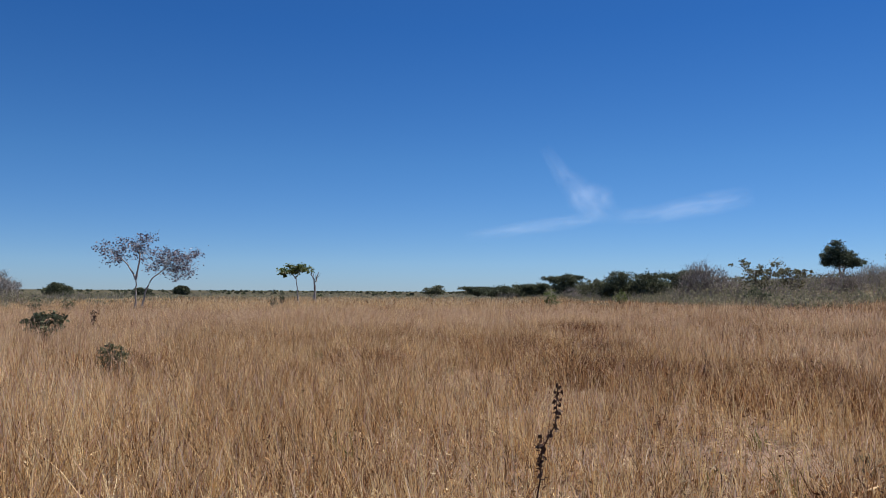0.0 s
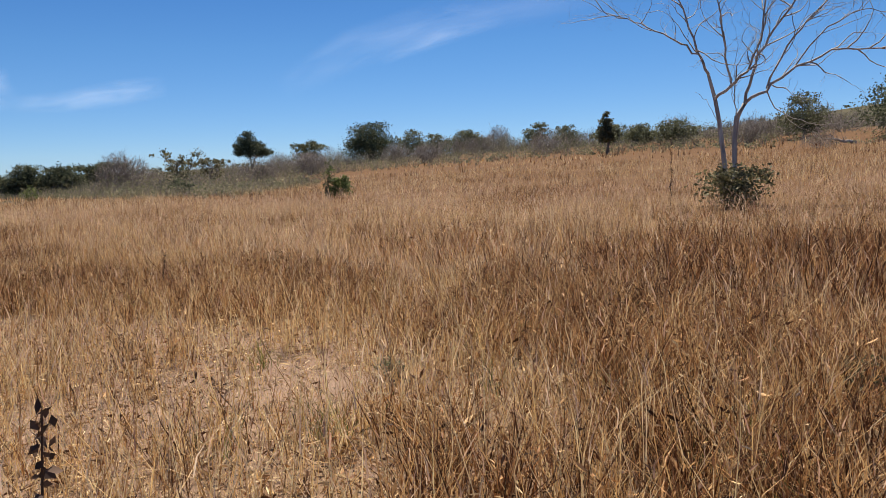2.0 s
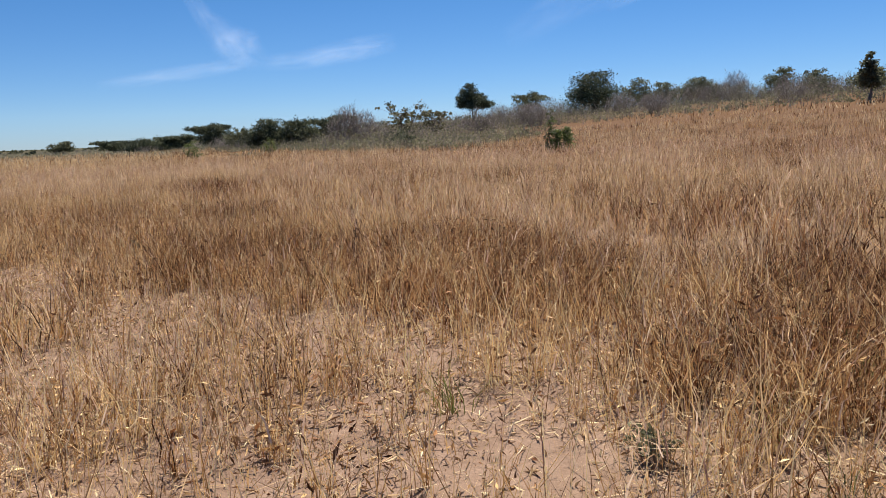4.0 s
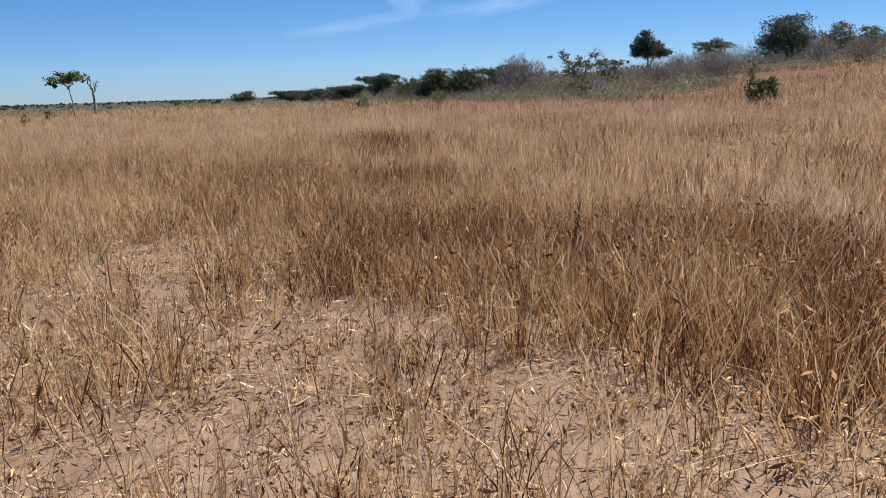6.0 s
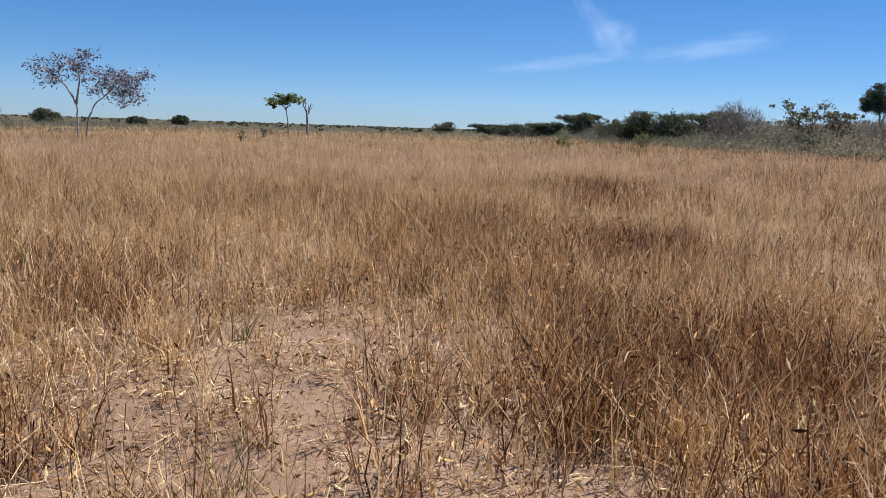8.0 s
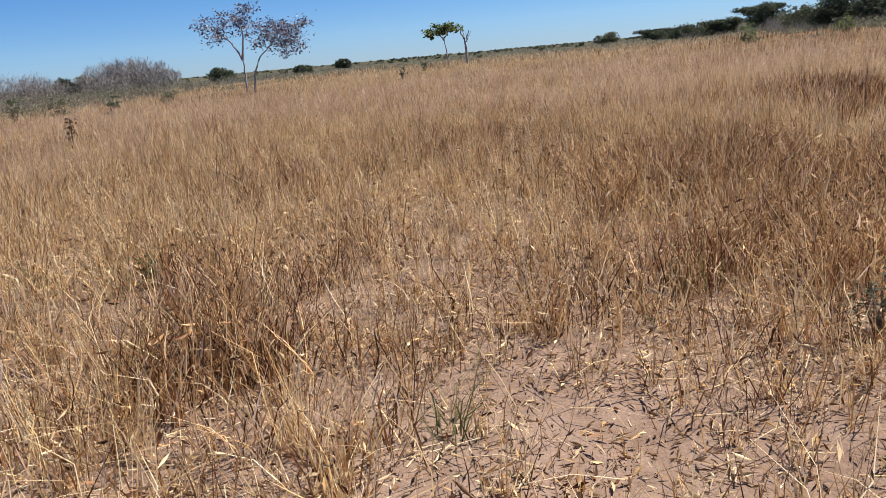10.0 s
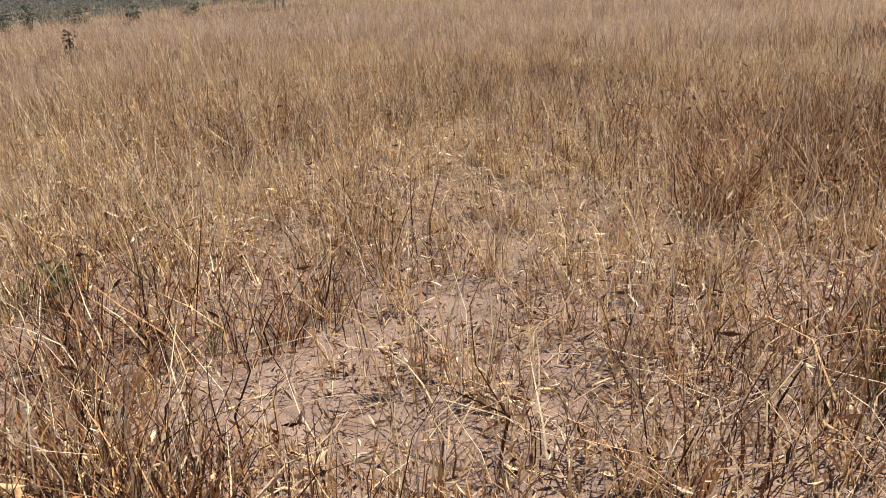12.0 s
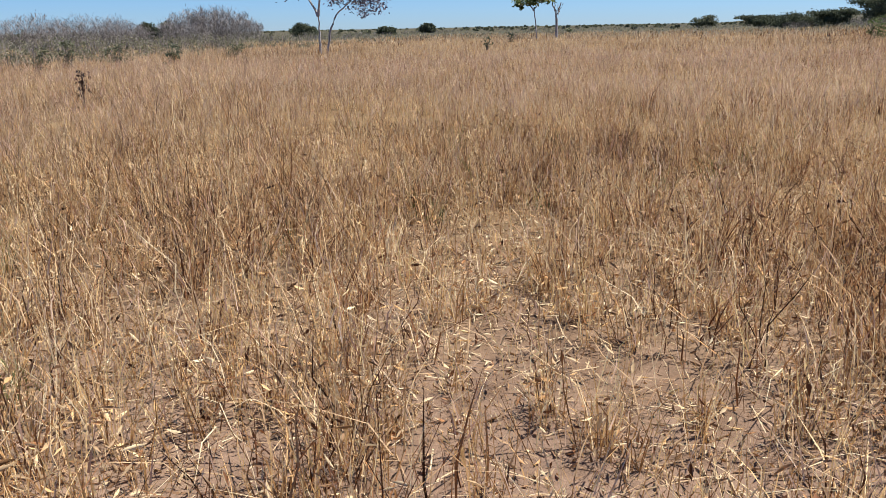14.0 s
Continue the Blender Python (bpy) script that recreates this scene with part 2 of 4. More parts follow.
DENSE = [(3.3, 12.9, 1.2, 1.7, 0), (4.4, 10.6, 1.4, 1.0, -20), (4.9, 12.4, 1.6, 1.3, 0), (2.75, 14.6, 0.75, 1.4, 0), (5.6, 4.4, 1.3, 1.3, 0), (13.0, 4.5, 4.0, 4.0, 0), (7.5, 4.5, 3.2, 2.8, 0), (3.6, 3.6, 1.1, 1.3, 0), (1.7, 20.6, 1.2, 1.6, 0), (3.4, 19.0, 1.5, 1.6, 0), (1.5, 19.3, 0.6, 0.7, 0), (5.0, 5.5, 1.1, 1.0, 0), (3.4, 14.2, 0.8, 1.0, 0), (2.0, 16.6, 0.7, 0.8, 0), (2.6, 4.7, 0.6, 0.7, 0), (3.9, 12.9, 0.9, 0.9, 0), (11.0, 7.0, 3.0, 3.0, 0), (2.2, 17.4, 0.7, 0.6, 0), (8.0, 8.5, 2.0, 1.6, 0), (3.9, 9.95, 0.8, 0.4, 0), (5.6, 25.6, 2.0, 1.6, 0), (12.6, 31.0, 3.2, 2.2, 0), (9.5, 12.6, 1.6, 1.2, 0), (4.8, 28.5, 1.4, 1.6, 0), (5.0, 11.2, 1.6, 1.6, 0), (4.4, 9.6, 1.2, 0.7, 0), (5.0, 6.8, 1.2, 1.2, 0), (6.3, 6.0, 1.4, 1.4, 0),
         (0.75, 18.6, 0.35, 0.5, 0), (-1.2, 14.7, 0.45, 0.55, 0), (-1.9, 15.9, 0.5, 0.6, 0), (2.4, 13.0, 0.7, 0.8, 0), (1.15, 16.5, 0.35, 0.45, 0)]


def land(x, y):
    x, y = np.asarray(x, float), np.asarray(y, float)
    px = np.maximum(x, 0)
    h = np.where(px < 80, 0.0007 * px ** 2, 4.48 + 0.06 * (np.minimum(px, 110) - 80) + 0.02 * np.maximum(px - 110, 0))
    h = h + 27 * smooth(250, 560, px) * np.exp(-((y - 120) / 230) ** 2)
    near = np.exp(-(((x - 1) / 40) ** 2 + ((y - 12) / 40) ** 2))
    h = h + near * (0.10 * (value_noise(x, y, 0.5) - 0.5) + 0.05 * (value_noise(x, y, 2.0) - 0.5)) - 0.005
    h = h + 0.10 * np.exp(-(((x + 1.3) / 0.35) ** 2 + ((y - 15.55) / 0.35) ** 2))
    return h


def bareness(x, y):
    """0 under full grass, 1 on open soil; tufts stand about in the open patches and bare scraps lie among the grass."""
    tuft = smooth(0.36, 0.56, value_noise(x, y, 2.1) * 0.55 + value_noise(x, y, 5.3) * 0.45)
    edge = (value_noise(x, y, 1.3) - 0.5) * 0.9
    inside = blobs_at(x, y, BARE)
    scraps = smooth(0.72, 0.92, value_noise(x + 9, y, 0.9)) * 0.4
    return np.clip(inside * (1.05 + edge) * (0.22 + 0.78 * tuft) + scraps * (1 - inside) * tuft, 0, 1)


def denseness(x, y):
    return np.clip(blobs_at(x, y, DENSE) + (value_noise(x, y, 1.1) - 0.5) * 0.7 + 0.18 * smooth(2, 9, x) * smooth(30, 8, y) + 0.3 * smooth(3.5, 6, x) * smooth(11, 7, y), 0, 1)


# ---------------------------------------------------------------- mesh helpers


def mesh_from(name, verts, faces):
    """A mesh from arrays: faces is a list of index arrays, one for each number of corners."""
    me = bpy.data.meshes.new(name)
    verts = np.asarray(verts, np.float32)
    me.vertices.add(len(verts))
    me.vertices.foreach_set("co", verts.ravel())
    flat = np.concatenate([f.ravel() for f in faces]).astype(np.int32)
    size = np.concatenate([np.full(len(f), f.shape[1]) for f in faces])
    me.loops.add(len(flat))
    me.loops.foreach_set("vertex_index", flat)
    me.polygons.add(len(size))
    me.polygons.foreach_set("loop_start", (np.cumsum(size) - size).astype(np.int32))
    me.update(calc_edges=True)
    return me


KNEES = np.random.default_rng(19)


def ribbons(base, height, width, face, lean, bend, segs):
    """Tapering strips that rise from their bases and bow over: arrays of one value a blade."""
    n = len(base)
    t = np.linspace(0, 1, segs + 1)[None, :]
    out = bend[:, None] * t ** 1.8
    px = base[:, 0, None] + height[:, None] * out * np.cos(lean)[:, None]
    py = base[:, 1, None] + height[:, None] * out * np.sin(lean)[:, None]
    pz = base[:, 2, None] + height[:, None] * t * (1 - 0.35 * bend[:, None] * t)
    if segs > 1:
        # knees in the stems
        knee = KNEES.normal(size=(3, n, segs + 1)) * 0.055 * height[None, :, None] * (t[None] > 0)
        px, py, pz = px + knee[0], py + knee[1], pz + 0.4 * knee[2]
    half = 0.5 * width[:, None] * (1 - t) ** 0.55 * (0.75 + 0.25 * np.minimum(t * 4, 1))
    wx, wy = half * np.cos(face)[:, None], half * np.sin(face)[:, None]
    left = np.stack([px - wx, py - wy, pz], -1)[:, :segs]
    right = np.stack([px + wx, py + wy, pz], -1)[:, :segs]
    tip = np.stack([px, py, pz], -1)[:, segs:]
    k = 2 * segs + 1
    verts = np.concatenate([left, right, tip], 1).reshape(-1, 3)
    o = (np.arange(n) * k)[:, None]
    faces = []
    quads = [np.concatenate([o + i, o + segs + i, o + segs + i + 1, o + i + 1], 1) for i in range(segs - 1)]
    if quads:
        faces.append(np.concatenate(quads))
    faces.append(np.concatenate([o + segs - 1, o + 2 * segs - 1, o + 2 * segs], 1))
    return verts, faces, np.stack([px[:, -1], py[:, -1], pz[:, -1]], -1)


def joined(name, pieces, mat):
    """One mesh object out of several (verts, faces)."""
    verts, by, start = [], {}, 0
    for v, fs in pieces:
        for f in fs:
            by.setdefault(f.shape[1], []).append(f + start)
        verts.append(v)
        start += len(v)
    me = mesh_from(name, np.concatenate(verts), [np.concatenate(f) for f in by.values()])
    me.materials.append(mat)
    return new(name, me)


def leaf_cards(centres, size, rng, aspect=0.55, droop=0.0):
    """Small four-cornered leaves, folded along the middle, turned every way."""
    n = len(centres)
    a = rng.normal(size=(n, 3))
    a[:, 2] = a[:, 2] * 0.7 - droop
    a /= np.linalg.norm(a, axis=1)[:, None]
    b = np.cross(a, rng.normal(size=(n, 3)))
    b /= np.linalg.norm(b, axis=1)[:, None] + 1e-9
    c = np.cross(a, b)
    s = (size * rng.uniform(0.6, 1.3, n))[:, None]
    v = np.stack([centres - a * s * 0.5, centres + b * s * aspect * 0.5 + c * s * 0.08, centres + a * s * 0.5, centres - b * s * aspect * 0.5 + c * s * 0.08], 1)
    o = (np.arange(n) * 4)[:, None]
    return v.reshape(-1, 3), [np.concatenate([np.concatenate([o, o + 1, o + 2], 1), np.concatenate([o, o + 2, o + 3], 1)])]


def tube(points, radii, sides=6):
    """A round limb along points, tapering by radii."""
    pts = np.asarray(points, float)
    d = np.gradient(pts, axis=0)
    d /= np.linalg.norm(d, axis=1)[:, None] + 1e-9
    ref = np.where(np.abs(d[:, 2:3]) > 0.9, [[1.0, 0, 0]], [[0, 0, 1.0]])
    u = np.cross(d, ref)
    u /= np.linalg.norm(u, axis=1)[:, None] + 1e-9
    w = np.cross(d, u)
    ang = np.arange(sides) * 2 * math.pi / sides
    ring = pts[:, None] + np.asarray(radii)[:, None, None] * (np.cos(ang)[None, :, None] * u[:, None] + np.sin(ang)[None, :, None] * w[:, None])
    i = np.arange(len(pts) - 1)[:, None] * sides
    j = np.arange(sides)[None, :]
    k = (j + 1) % sides
    quads = np.stack([i + j, i + k, i + sides + k, i + sides + j], -1).reshape(-1, 4)
    return ring.reshape(-1, 3), [quads]


def wander(a, b, rng, n=5, wob=0.06):
    """A slightly crooked line from a to b."""
    a, b = np.asarray(a, float), np.asarray(b, float)
    t = np.linspace(0, 1, n)[:, None]
    p = a + (b - a) * t
    p[1:-1] += rng.normal(size=(n - 2, 3)) * wob * np.linalg.norm(b - a)
    return p


def part(name, pieces, mat, parent, label=""):
    ob = joined(name, pieces, mat)
    ob.parent = parent
    if label:
        ob["label"] = label
    return ob


def base_empty(name, x, y, label, category, group=""):
    ob = new(name)
    ob.location = (x, y, float(land(x, y)))
    ob.empty_display_size = 0.3
    return tagged(ob, label, category, group)


# ---------------------------------------------------------------- ground
def graded(lo, centre, hi, fine, growth):
    def side(limit):
        out, d, s = [], 0.0, fine
        while d < limit:
            d += s
            out.append(d)
            s = s * growth if d > 12 else s
        return np.array(out)
    return np.concatenate([centre - side(centre - lo)[::-1], [centre], centre + side(hi - centre)])


gx, gy = graded(-3000, 0.8, 3000, 0.27, 1.085), graded(-3000, 12.0, 3000, 0.27, 1.085)
mx_, my_ = np.meshgrid(gx, gy)
gv = np.stack([mx_, my_, land(mx_, my_)], -1).reshape(-1, 3)
gi = (np.arange(len(gy) - 1)[:, None] * len(gx) + np.arange(len(gx) - 1)[None, :]).ravel()[:, None]
ground_mesh = mesh_from("ground", gv, [np.concatenate([gi, gi + 1, gi + 1 + len(gx), gi + len(gx)], 1)])
ground_mesh.polygons.foreach_set("use_smooth", np.ones(len(ground_mesh.polygons), bool))
ground_mesh.materials.append(soil_material())
tagged(new("ground", ground_mesh), "sandy pinkish-tan soil with a mat of dry grass", "ground", kind="structure")

# ---------------------------------------------------------------- cirrus


def cirrus(points, seed, label, strength=0.18):
    """A thin veil of ice cloud 2.6 km off along (azimuth, elevation, width) in degrees."""
    pts = np.array(points, float)
    t = np.linspace(0, len(pts) - 1, 25)
    az, el, wd = (np.interp(t, np.arange(len(pts)), pts[:, i]) for i in range(3))
    da, de = np.gradient(az), np.gradient(el)
    ln = np.hypot(da, de)
    nv = 9
    verts = []
    for i in range(25):
        for j in range(nv):
            k = (j / (nv - 1) - 0.5) * wd[i]
            a, e = radians(az[i] - de[i] / ln[i] * k), radians(el[i] + da[i] / ln[i] * k)
            verts.append((2600 * math.sin(a) * math.cos(e), 2600 * math.cos(a) * math.cos(e), 1.5 + 2600 * math.sin(e)))
    o = (np.arange(24)[:, None] * nv + np.arange(nv - 1)[None, :]).ravel()[:, None]
    me = mesh_from("cirrus_cloud", verts, [np.concatenate([o, o + nv, o + nv + 1, o + 1], 1)])
    uv = me.uv_layers.new(name="UVMap")
    idx = np.zeros(len(me.loops), np.int32)
    me.loops.foreach_get("vertex_index", idx)
    uv.data.foreach_set("uv", np.stack([(idx // nv) / 24.0, (idx % nv) / (nv - 1.0)], -1).astype(np.float32).ravel())
    me.materials.append(cloud_material(seed, strength))
    ob = new("cirrus_cloud", me)
    ob.visible_shadow = False
    return tagged(ob, label, "cloud", "cirrus clouds", "structure")


cirrus([(7.2, 10.4, 1.0), (8.6, 8.3, 1.6), (9.9, 6.9, 2.8), (11.0, 6.1, 3.0), (12.4, 5.4, 1.6)], 1.3, "white wispy cirrus plume with a bright knot in blue sky", 0.14)
cirrus([(9.2, 6.2, 1.6), (10.6, 6.6, 2.6), (12.2, 6.9, 1.6)], 5.5, "small bright cirrus knot in blue sky", 0.14)
cirrus([(1.5, 3.9, 0.9), (5.5, 4.5, 1.2), (9.0, 5.0, 1.2), (11.5, 5.5, 1.0)], 4.1, "long thin white cirrus streak low in blue sky")
cirrus([(12.0, 5.3, 1.2), (15.0, 5.5, 1.5), (18.5, 6.1, 1.9), (21.5, 6.6, 1.6)], 7.7, "flat white cirrus streak low in blue sky")
cirrus([(29.0, 6.4, 2.2), (34.0, 9.0, 3.2), (42.0, 11.2, 3.4), (54.0, 12.6, 3.0)], 2.9, "broad faint cirrus band sweeping up through blue sky", 0.075)
cirrus([(36.0, 8.2, 1.0), (40.0, 9.6, 1.4), (45.0, 10.8, 1.0)], 9.2, "narrow bright cirrus streak beside a broader band", 0.09)

# ---------------------------------------------------------------- trees and shrubs


def crown_points(blobs, count, rng, clump=0.22, fill=0.55):
    """Leaf places in ragged clumps inside ellipsoids (dx, dy, dz, rx, ry, rz)."""
    vol = np.array([b[3] * b[4] * b[5] for b in blobs]) ** 0.8
    share = vol / vol.sum()
    out, cores = [], []
    for b, s in zip(blobs, share):
        k = max(4, int(count * s / 26))
        d = rng.normal(size=(k, 3))
        d /= np.linalg.norm(d, axis=1)[:, None]
        r = rng.uniform(fill, 1.0, k)[:, None]
        c = np.array(b[:3]) + d * r * np.array(b[3:])
        cores.append(c)
        per = max(6, int(count * s / k))
        size = clump * (b[3] * b[4] * b[5]) ** (1 / 3)
        p = c[:, None] + rng.normal(size=(k, per, 3)) * size * np.array([1.0, 1.0, 0.6]) * rng.uniform(0.5, 1.4, (k, 1, 1))
        out.append(p.reshape(-1, 3))
    return np.concatenate(out), cores


def leafy_tree(name, x, y, blobs, stems, leaf, count, leaf_mat, bark, label, group="", thick=0.1, clump=0.22, fill=0.55, category="tree", seed=0, twig=True):
    """stems: crooked lines from the ground to their tops; the crown's limbs spring from the nearest of them."""
    rng = np.random.default_rng(seed + 11)
    root = base_empty(name, x, y, label, category, group)
    wood, twigs = [], []
    tops = []
    for s in stems:
        s = np.array(s, float)
        t = np.linspace(0, len(s) - 1, 3 * len(s))
        line = np.stack([np.interp(t, np.arange(len(s)), s[:, i]) for i in range(3)], -1)
        line[1:-1] += rng.normal(size=(len(line) - 2, 3)) * thick * 0.25
        line[0, 2] -= 0.15
        wood.append(tube(line, np.linspace(thick, thick * 0.5, len(line)) * (1 + 0.5 * (np.arange(len(line)) == 0)), 7))
        tops.extend(line[len(line) // 2:])
    tops = np.array(tops)
    pts, cores = crown_points(blobs, count, rng, clump, fill)
    for b, cs in zip(blobs, cores):
        centre = np.array(b[:3])
        start = tops[np.argmin(np.linalg.norm(tops - centre, axis=1))]
        limb = wander(start, centre, rng, 6, 0.07)
        wood.append(tube(limb, np.linspace(thick * 0.5, thick * 0.22, 6), 5))
        for c in cs[: 14 if twig else 6]:
            s0 = limb[rng.integers(2, 6)]
            twigs.append(tube(wander(s0, c, rng, 4, 0.1), np.linspace(thick * 0.2, thick * 0.05, 4), 4))
    part("trunk", wood, bark, root)
    if twigs:
        part("twig_mass", twigs, bark, root)["kind"] = "stuff"
    part("crown", [leaf_cards(pts, np.full(len(pts), leaf), rng)], leaf_mat, root)
    return root


def shrub(name, x, y, width, height, leaf, count, leaf_mat, label, group="", seed=0, stems=9, bark=None, category="shrub", clump=0.26, fill=0.45, aspect=0.55):
    """Stems from one root, bearing clumps of leaves, uneven in outline."""
    rng = np.random.default_rng(seed + 101)
    root = base_empty(name, x, y, label, category, group)
    r = width / 2
    blobs = []
    for i in range(6):
        a = i * 2.4 + rng.uniform(0, 1)
        k = r * rng.uniform(0.25, 0.6)
        zc = height * rng.uniform(0.3, 0.62)
        blobs.append((k * math.cos(a), k * math.sin(a), zc, r * rng.uniform(0.4, 0.6), r * rng.uniform(0.4, 0.6), (height - zc) * rng.uniform(0.65, 1.0)))
    blobs.append((0, 0, height * 0.28, r * 0.85, r * 0.85, height * 0.3))
    pts, cores = crown_points(blobs, count, rng, clump, fill)
    pts[:, 2] = np.maximum(pts[:, 2], 0.03)
    allc = np.concatenate(cores)
    wood = []
    for i in range(stems):
        c = allc[rng.integers(len(allc))]
        wood.append(tube(wander((rng.normal() * 0.05, rng.normal() * 0.05, -0.08), c, rng, 5, 0.06), np.linspace(0.012 + height * 0.008, 0.004, 5), 5))
    for piece in wood:
        part("stem", [piece], bark or BARK, root)
    part("leaves", [leaf_cards(pts, np.full(len(pts), leaf), rng, aspect)], leaf_mat, root)
    return root


def bare_bush(name, x, y, width, height, count, label, group="", seed=0):
    """A leafless grey thicket: many fine forking twigs from the root."""
    rng = np.random.default_rng(seed + 301)
    root = base_empty(name, x, y, label, "bush", group)
    wood, fine = [], []
    tips = []
    for i in range(16):
        a, k = rng.uniform(0, 6.28), width * 0.5 * math.sqrt(rng.uniform(0.02, 0.75))
        end = (k * math.cos(a), k * math.sin(a), height * rng.uniform(0.55, 0.92) * (1 - 0.35 * (2 * k / width) ** 2))
        line = wander((end[0] * 0.25, end[1] * 0.25, -0.1), end, rng, 6, 0.06)
        wood.append(tube(line, np.linspace(0.05, 0.015, 6) * height / 3, 4))
        tips.extend(line[2:])
    tips = np.array(tips)
    count = count * 2
    # twigs fill the whole dome, thinning towards its ragged top
    a, k = rng.uniform(0, 6.28, count), width * 0.5 * np.sqrt(rng.uniform(0, 1, count))
    dome = height * (1 - 0.55 * (2 * k / width) ** 2.5) * (0.8 + 0.4 * value_noise(k * np.cos(a) + 7 * seed, k * np.sin(a), 0.7))
    inside = np.stack([k * np.cos(a), k * np.sin(a), dome * rng.uniform(0.0, 0.8, count) ** 0.8], -1)
    near = tips[rng.integers(0, len(tips), count)] + rng.normal(size=(count, 3)) * 0.06 * height
    pick = np.where(rng.uniform(size=(count, 1)) < 0.8, inside, near)
    up = rng.normal(size=(count, 3)) * [1, 1, 0.6] + [0, 0, 0.55]
    length = rng.uniform(0.12, 0.42, count) * height * 0.6
    lean = np.arctan2(up[:, 1], up[:, 0])
    v, f, _ = ribbons(pick, length, np.full(count, 0.016 * height ** 0.8), rng.uniform(0, 6.28, count), lean, np.clip(np.hypot(up[:, 0], up[:, 1]), 0, 1.6), 2)
    fine.append((v, f))
    for piece in wood:
        part("branch", [piece], TWIG_GREY, root)
    part("twig_mass", fine, TWIG_GREY, root)["kind"] = "stuff"
    return root


def forked(start, way, length, radius, depth, rng, wood, fine, up=0.12):
    """A leafless limb that forks again and again into crooked twigs."""
    n = 5
    p, d = np.array(start, float), np.array(way, float)
    d /= np.linalg.norm(d)
    pts, rad = [p.copy()], [radius]
    for i in range(1, n):
        d = d + rng.normal(size=3) * 0.24 + np.array([0, 0, up * 0.4])
        d /= np.linalg.norm(d)
        p = p + d * length / (n - 1)
        pts.append(p.copy())
        rad.append(radius * (1 - 0.5 * i / (n - 1)))
    (wood if radius > 0.012 else fine).append(tube(pts, rad, 6 if radius > 0.03 else 4))
    if depth == 0:
        return
    for i in range(2 if depth > 1 else 3):
        at = pts[-1] if i == 0 else pts[rng.integers(1, n)]
        nd = d + rng.normal(size=3) * (0.30 if i == 0 else 0.62)
        forked(at, nd, length * rng.uniform(0.55, 0.85), radius * (0.52 if i == 0 else 0.4), depth - 1, rng, wood, fine, up)


def plane_line(points, side, rng, spread=0.25):
    """A limb drawn as (across, up) steps, given some depth."""
    out, depth = [], 0.0
    for a, u in points:
        a, u = a * 0.96, u * 1.18
        out.append((side[0] * a + side[1] * depth, side[1] * a - side[0] * depth, u))
        depth += rng.normal() * spread
    return np.array(out)


def bare_tree(x, y):
    """Two-stemmed leafless tree with pale peeling bark and a wide open crown."""
    rng = np.random.default_rng(5)
    root = base_empty("bare_tree", x, y, "leafless two-stemmed tree with pale grey bark in dry grass", "tree")
    side = (math.cos(radians(55.5)), -math.sin(radians(55.5)))
    left, right, limbs, fine = [], [], [], []
    stem_l = plane_line([(-0.02, -0.2), (-0.05, 1.0), (-0.22, 2.2), (-0.34, 2.75), (-0.55, 3.4)], side, rng, 0.08)
    stem_r = plane_line([(0.22, -0.2), (0.24, 0.8), (0.25, 1.7), (0.32, 2.25), (0.55, 2.6)], side, rng, 0.08)
    left.append(tube(stem_l, (0.095, 0.076, 0.065, 0.06, 0.047), 9))
    right.append(tube(stem_r, (0.1, 0.078, 0.074, 0.084, 0.064), 9))
    mains = [
        ([(-0.55, 3.4), (-0.85, 3.95), (-1.25, 4.9), (-1.55, 5.8), (-1.6, 6.6)], 0.055),
        ([(-0.85, 3.95), (-1.5, 4.25), (-2.2, 4.6), (-3.0, 5.0), (-3.7, 5.15)], 0.04),
        ([(-0.38, 2.75), (0.15, 3.05), (0.65, 3.45), (0.95, 4.1), (1.1, 5.0), (1.3, 6.3), (1.2, 7.0)], 0.06),
        ([(0.15, 3.05), (-0.05, 3.9), (-0.2, 4.8), (-0.45, 5.9), (-0.3, 6.9)], 0.045),
        ([(0.55, 2.6), (1.2, 2.95), (2.0, 3.45), (3.2, 3.85), (4.4, 3.85), (5.2, 3.55)], 0.06),
        ([(0.55, 2.6), (0.75, 3.4), (1.25, 4.2), (1.9, 5.0), (2.7, 5.9), (3.2, 6.6)], 0.06),
        ([(1.2, 2.95), (1.7, 3.9), (2.4, 4.6), (3.2, 5.3), (4.2, 5.7)], 0.045),
        ([(0.25, 1.7), (0.30, 2.4), (0.22, 3.0), (0.12, 3.4)], 0.025),
        ([(-0.30, 2.2), (-0.6, 2.75), (-0.95, 3.0)], 0.012),
        ([(2.0, 3.45), (2.9, 4.4), (3.9, 4.75), (4.9, 4.6)], 0.03),
    ]
    for line, r in mains:
        p = plane_line(line, side, rng, 0.22)
        t = np.linspace(0, len(p) - 1, 3 * len(p))
        q = np.stack([np.interp(t, np.arange(len(p)), p[:, i]) for i in range(3)], -1)
        q[1:-1] += rng.normal(size=(len(q) - 2, 3)) * 0.028
        limbs = [tube(q, np.linspace(r * 0.84, r * 0.22, len(q)), 7)]
        for k in range(3, len(q), 1):
            if rng.random() < 0.9 and r > 0.02:
                way = (q[k] - q[k - 2]) + rng.normal(size=3) * 0.30 + np.array([0, 0, 0.08])
                forked(q[k], way, rng.uniform(0.6, 1.45) * (0.6 + 0.4 * r / 0.06), r * 0.40, 3, rng, limbs, fine)
        part("limb", limbs, BARK_PALE, root)
    part("stem", left, BARK_PALE, root, "grey leaning stem")
    part("stem", right, BARK_PALE, root, "pale stem with peeling white bark")
    part("twig_mass", fine, BARK_PALE, root)["kind"] = "stuff"
    return root


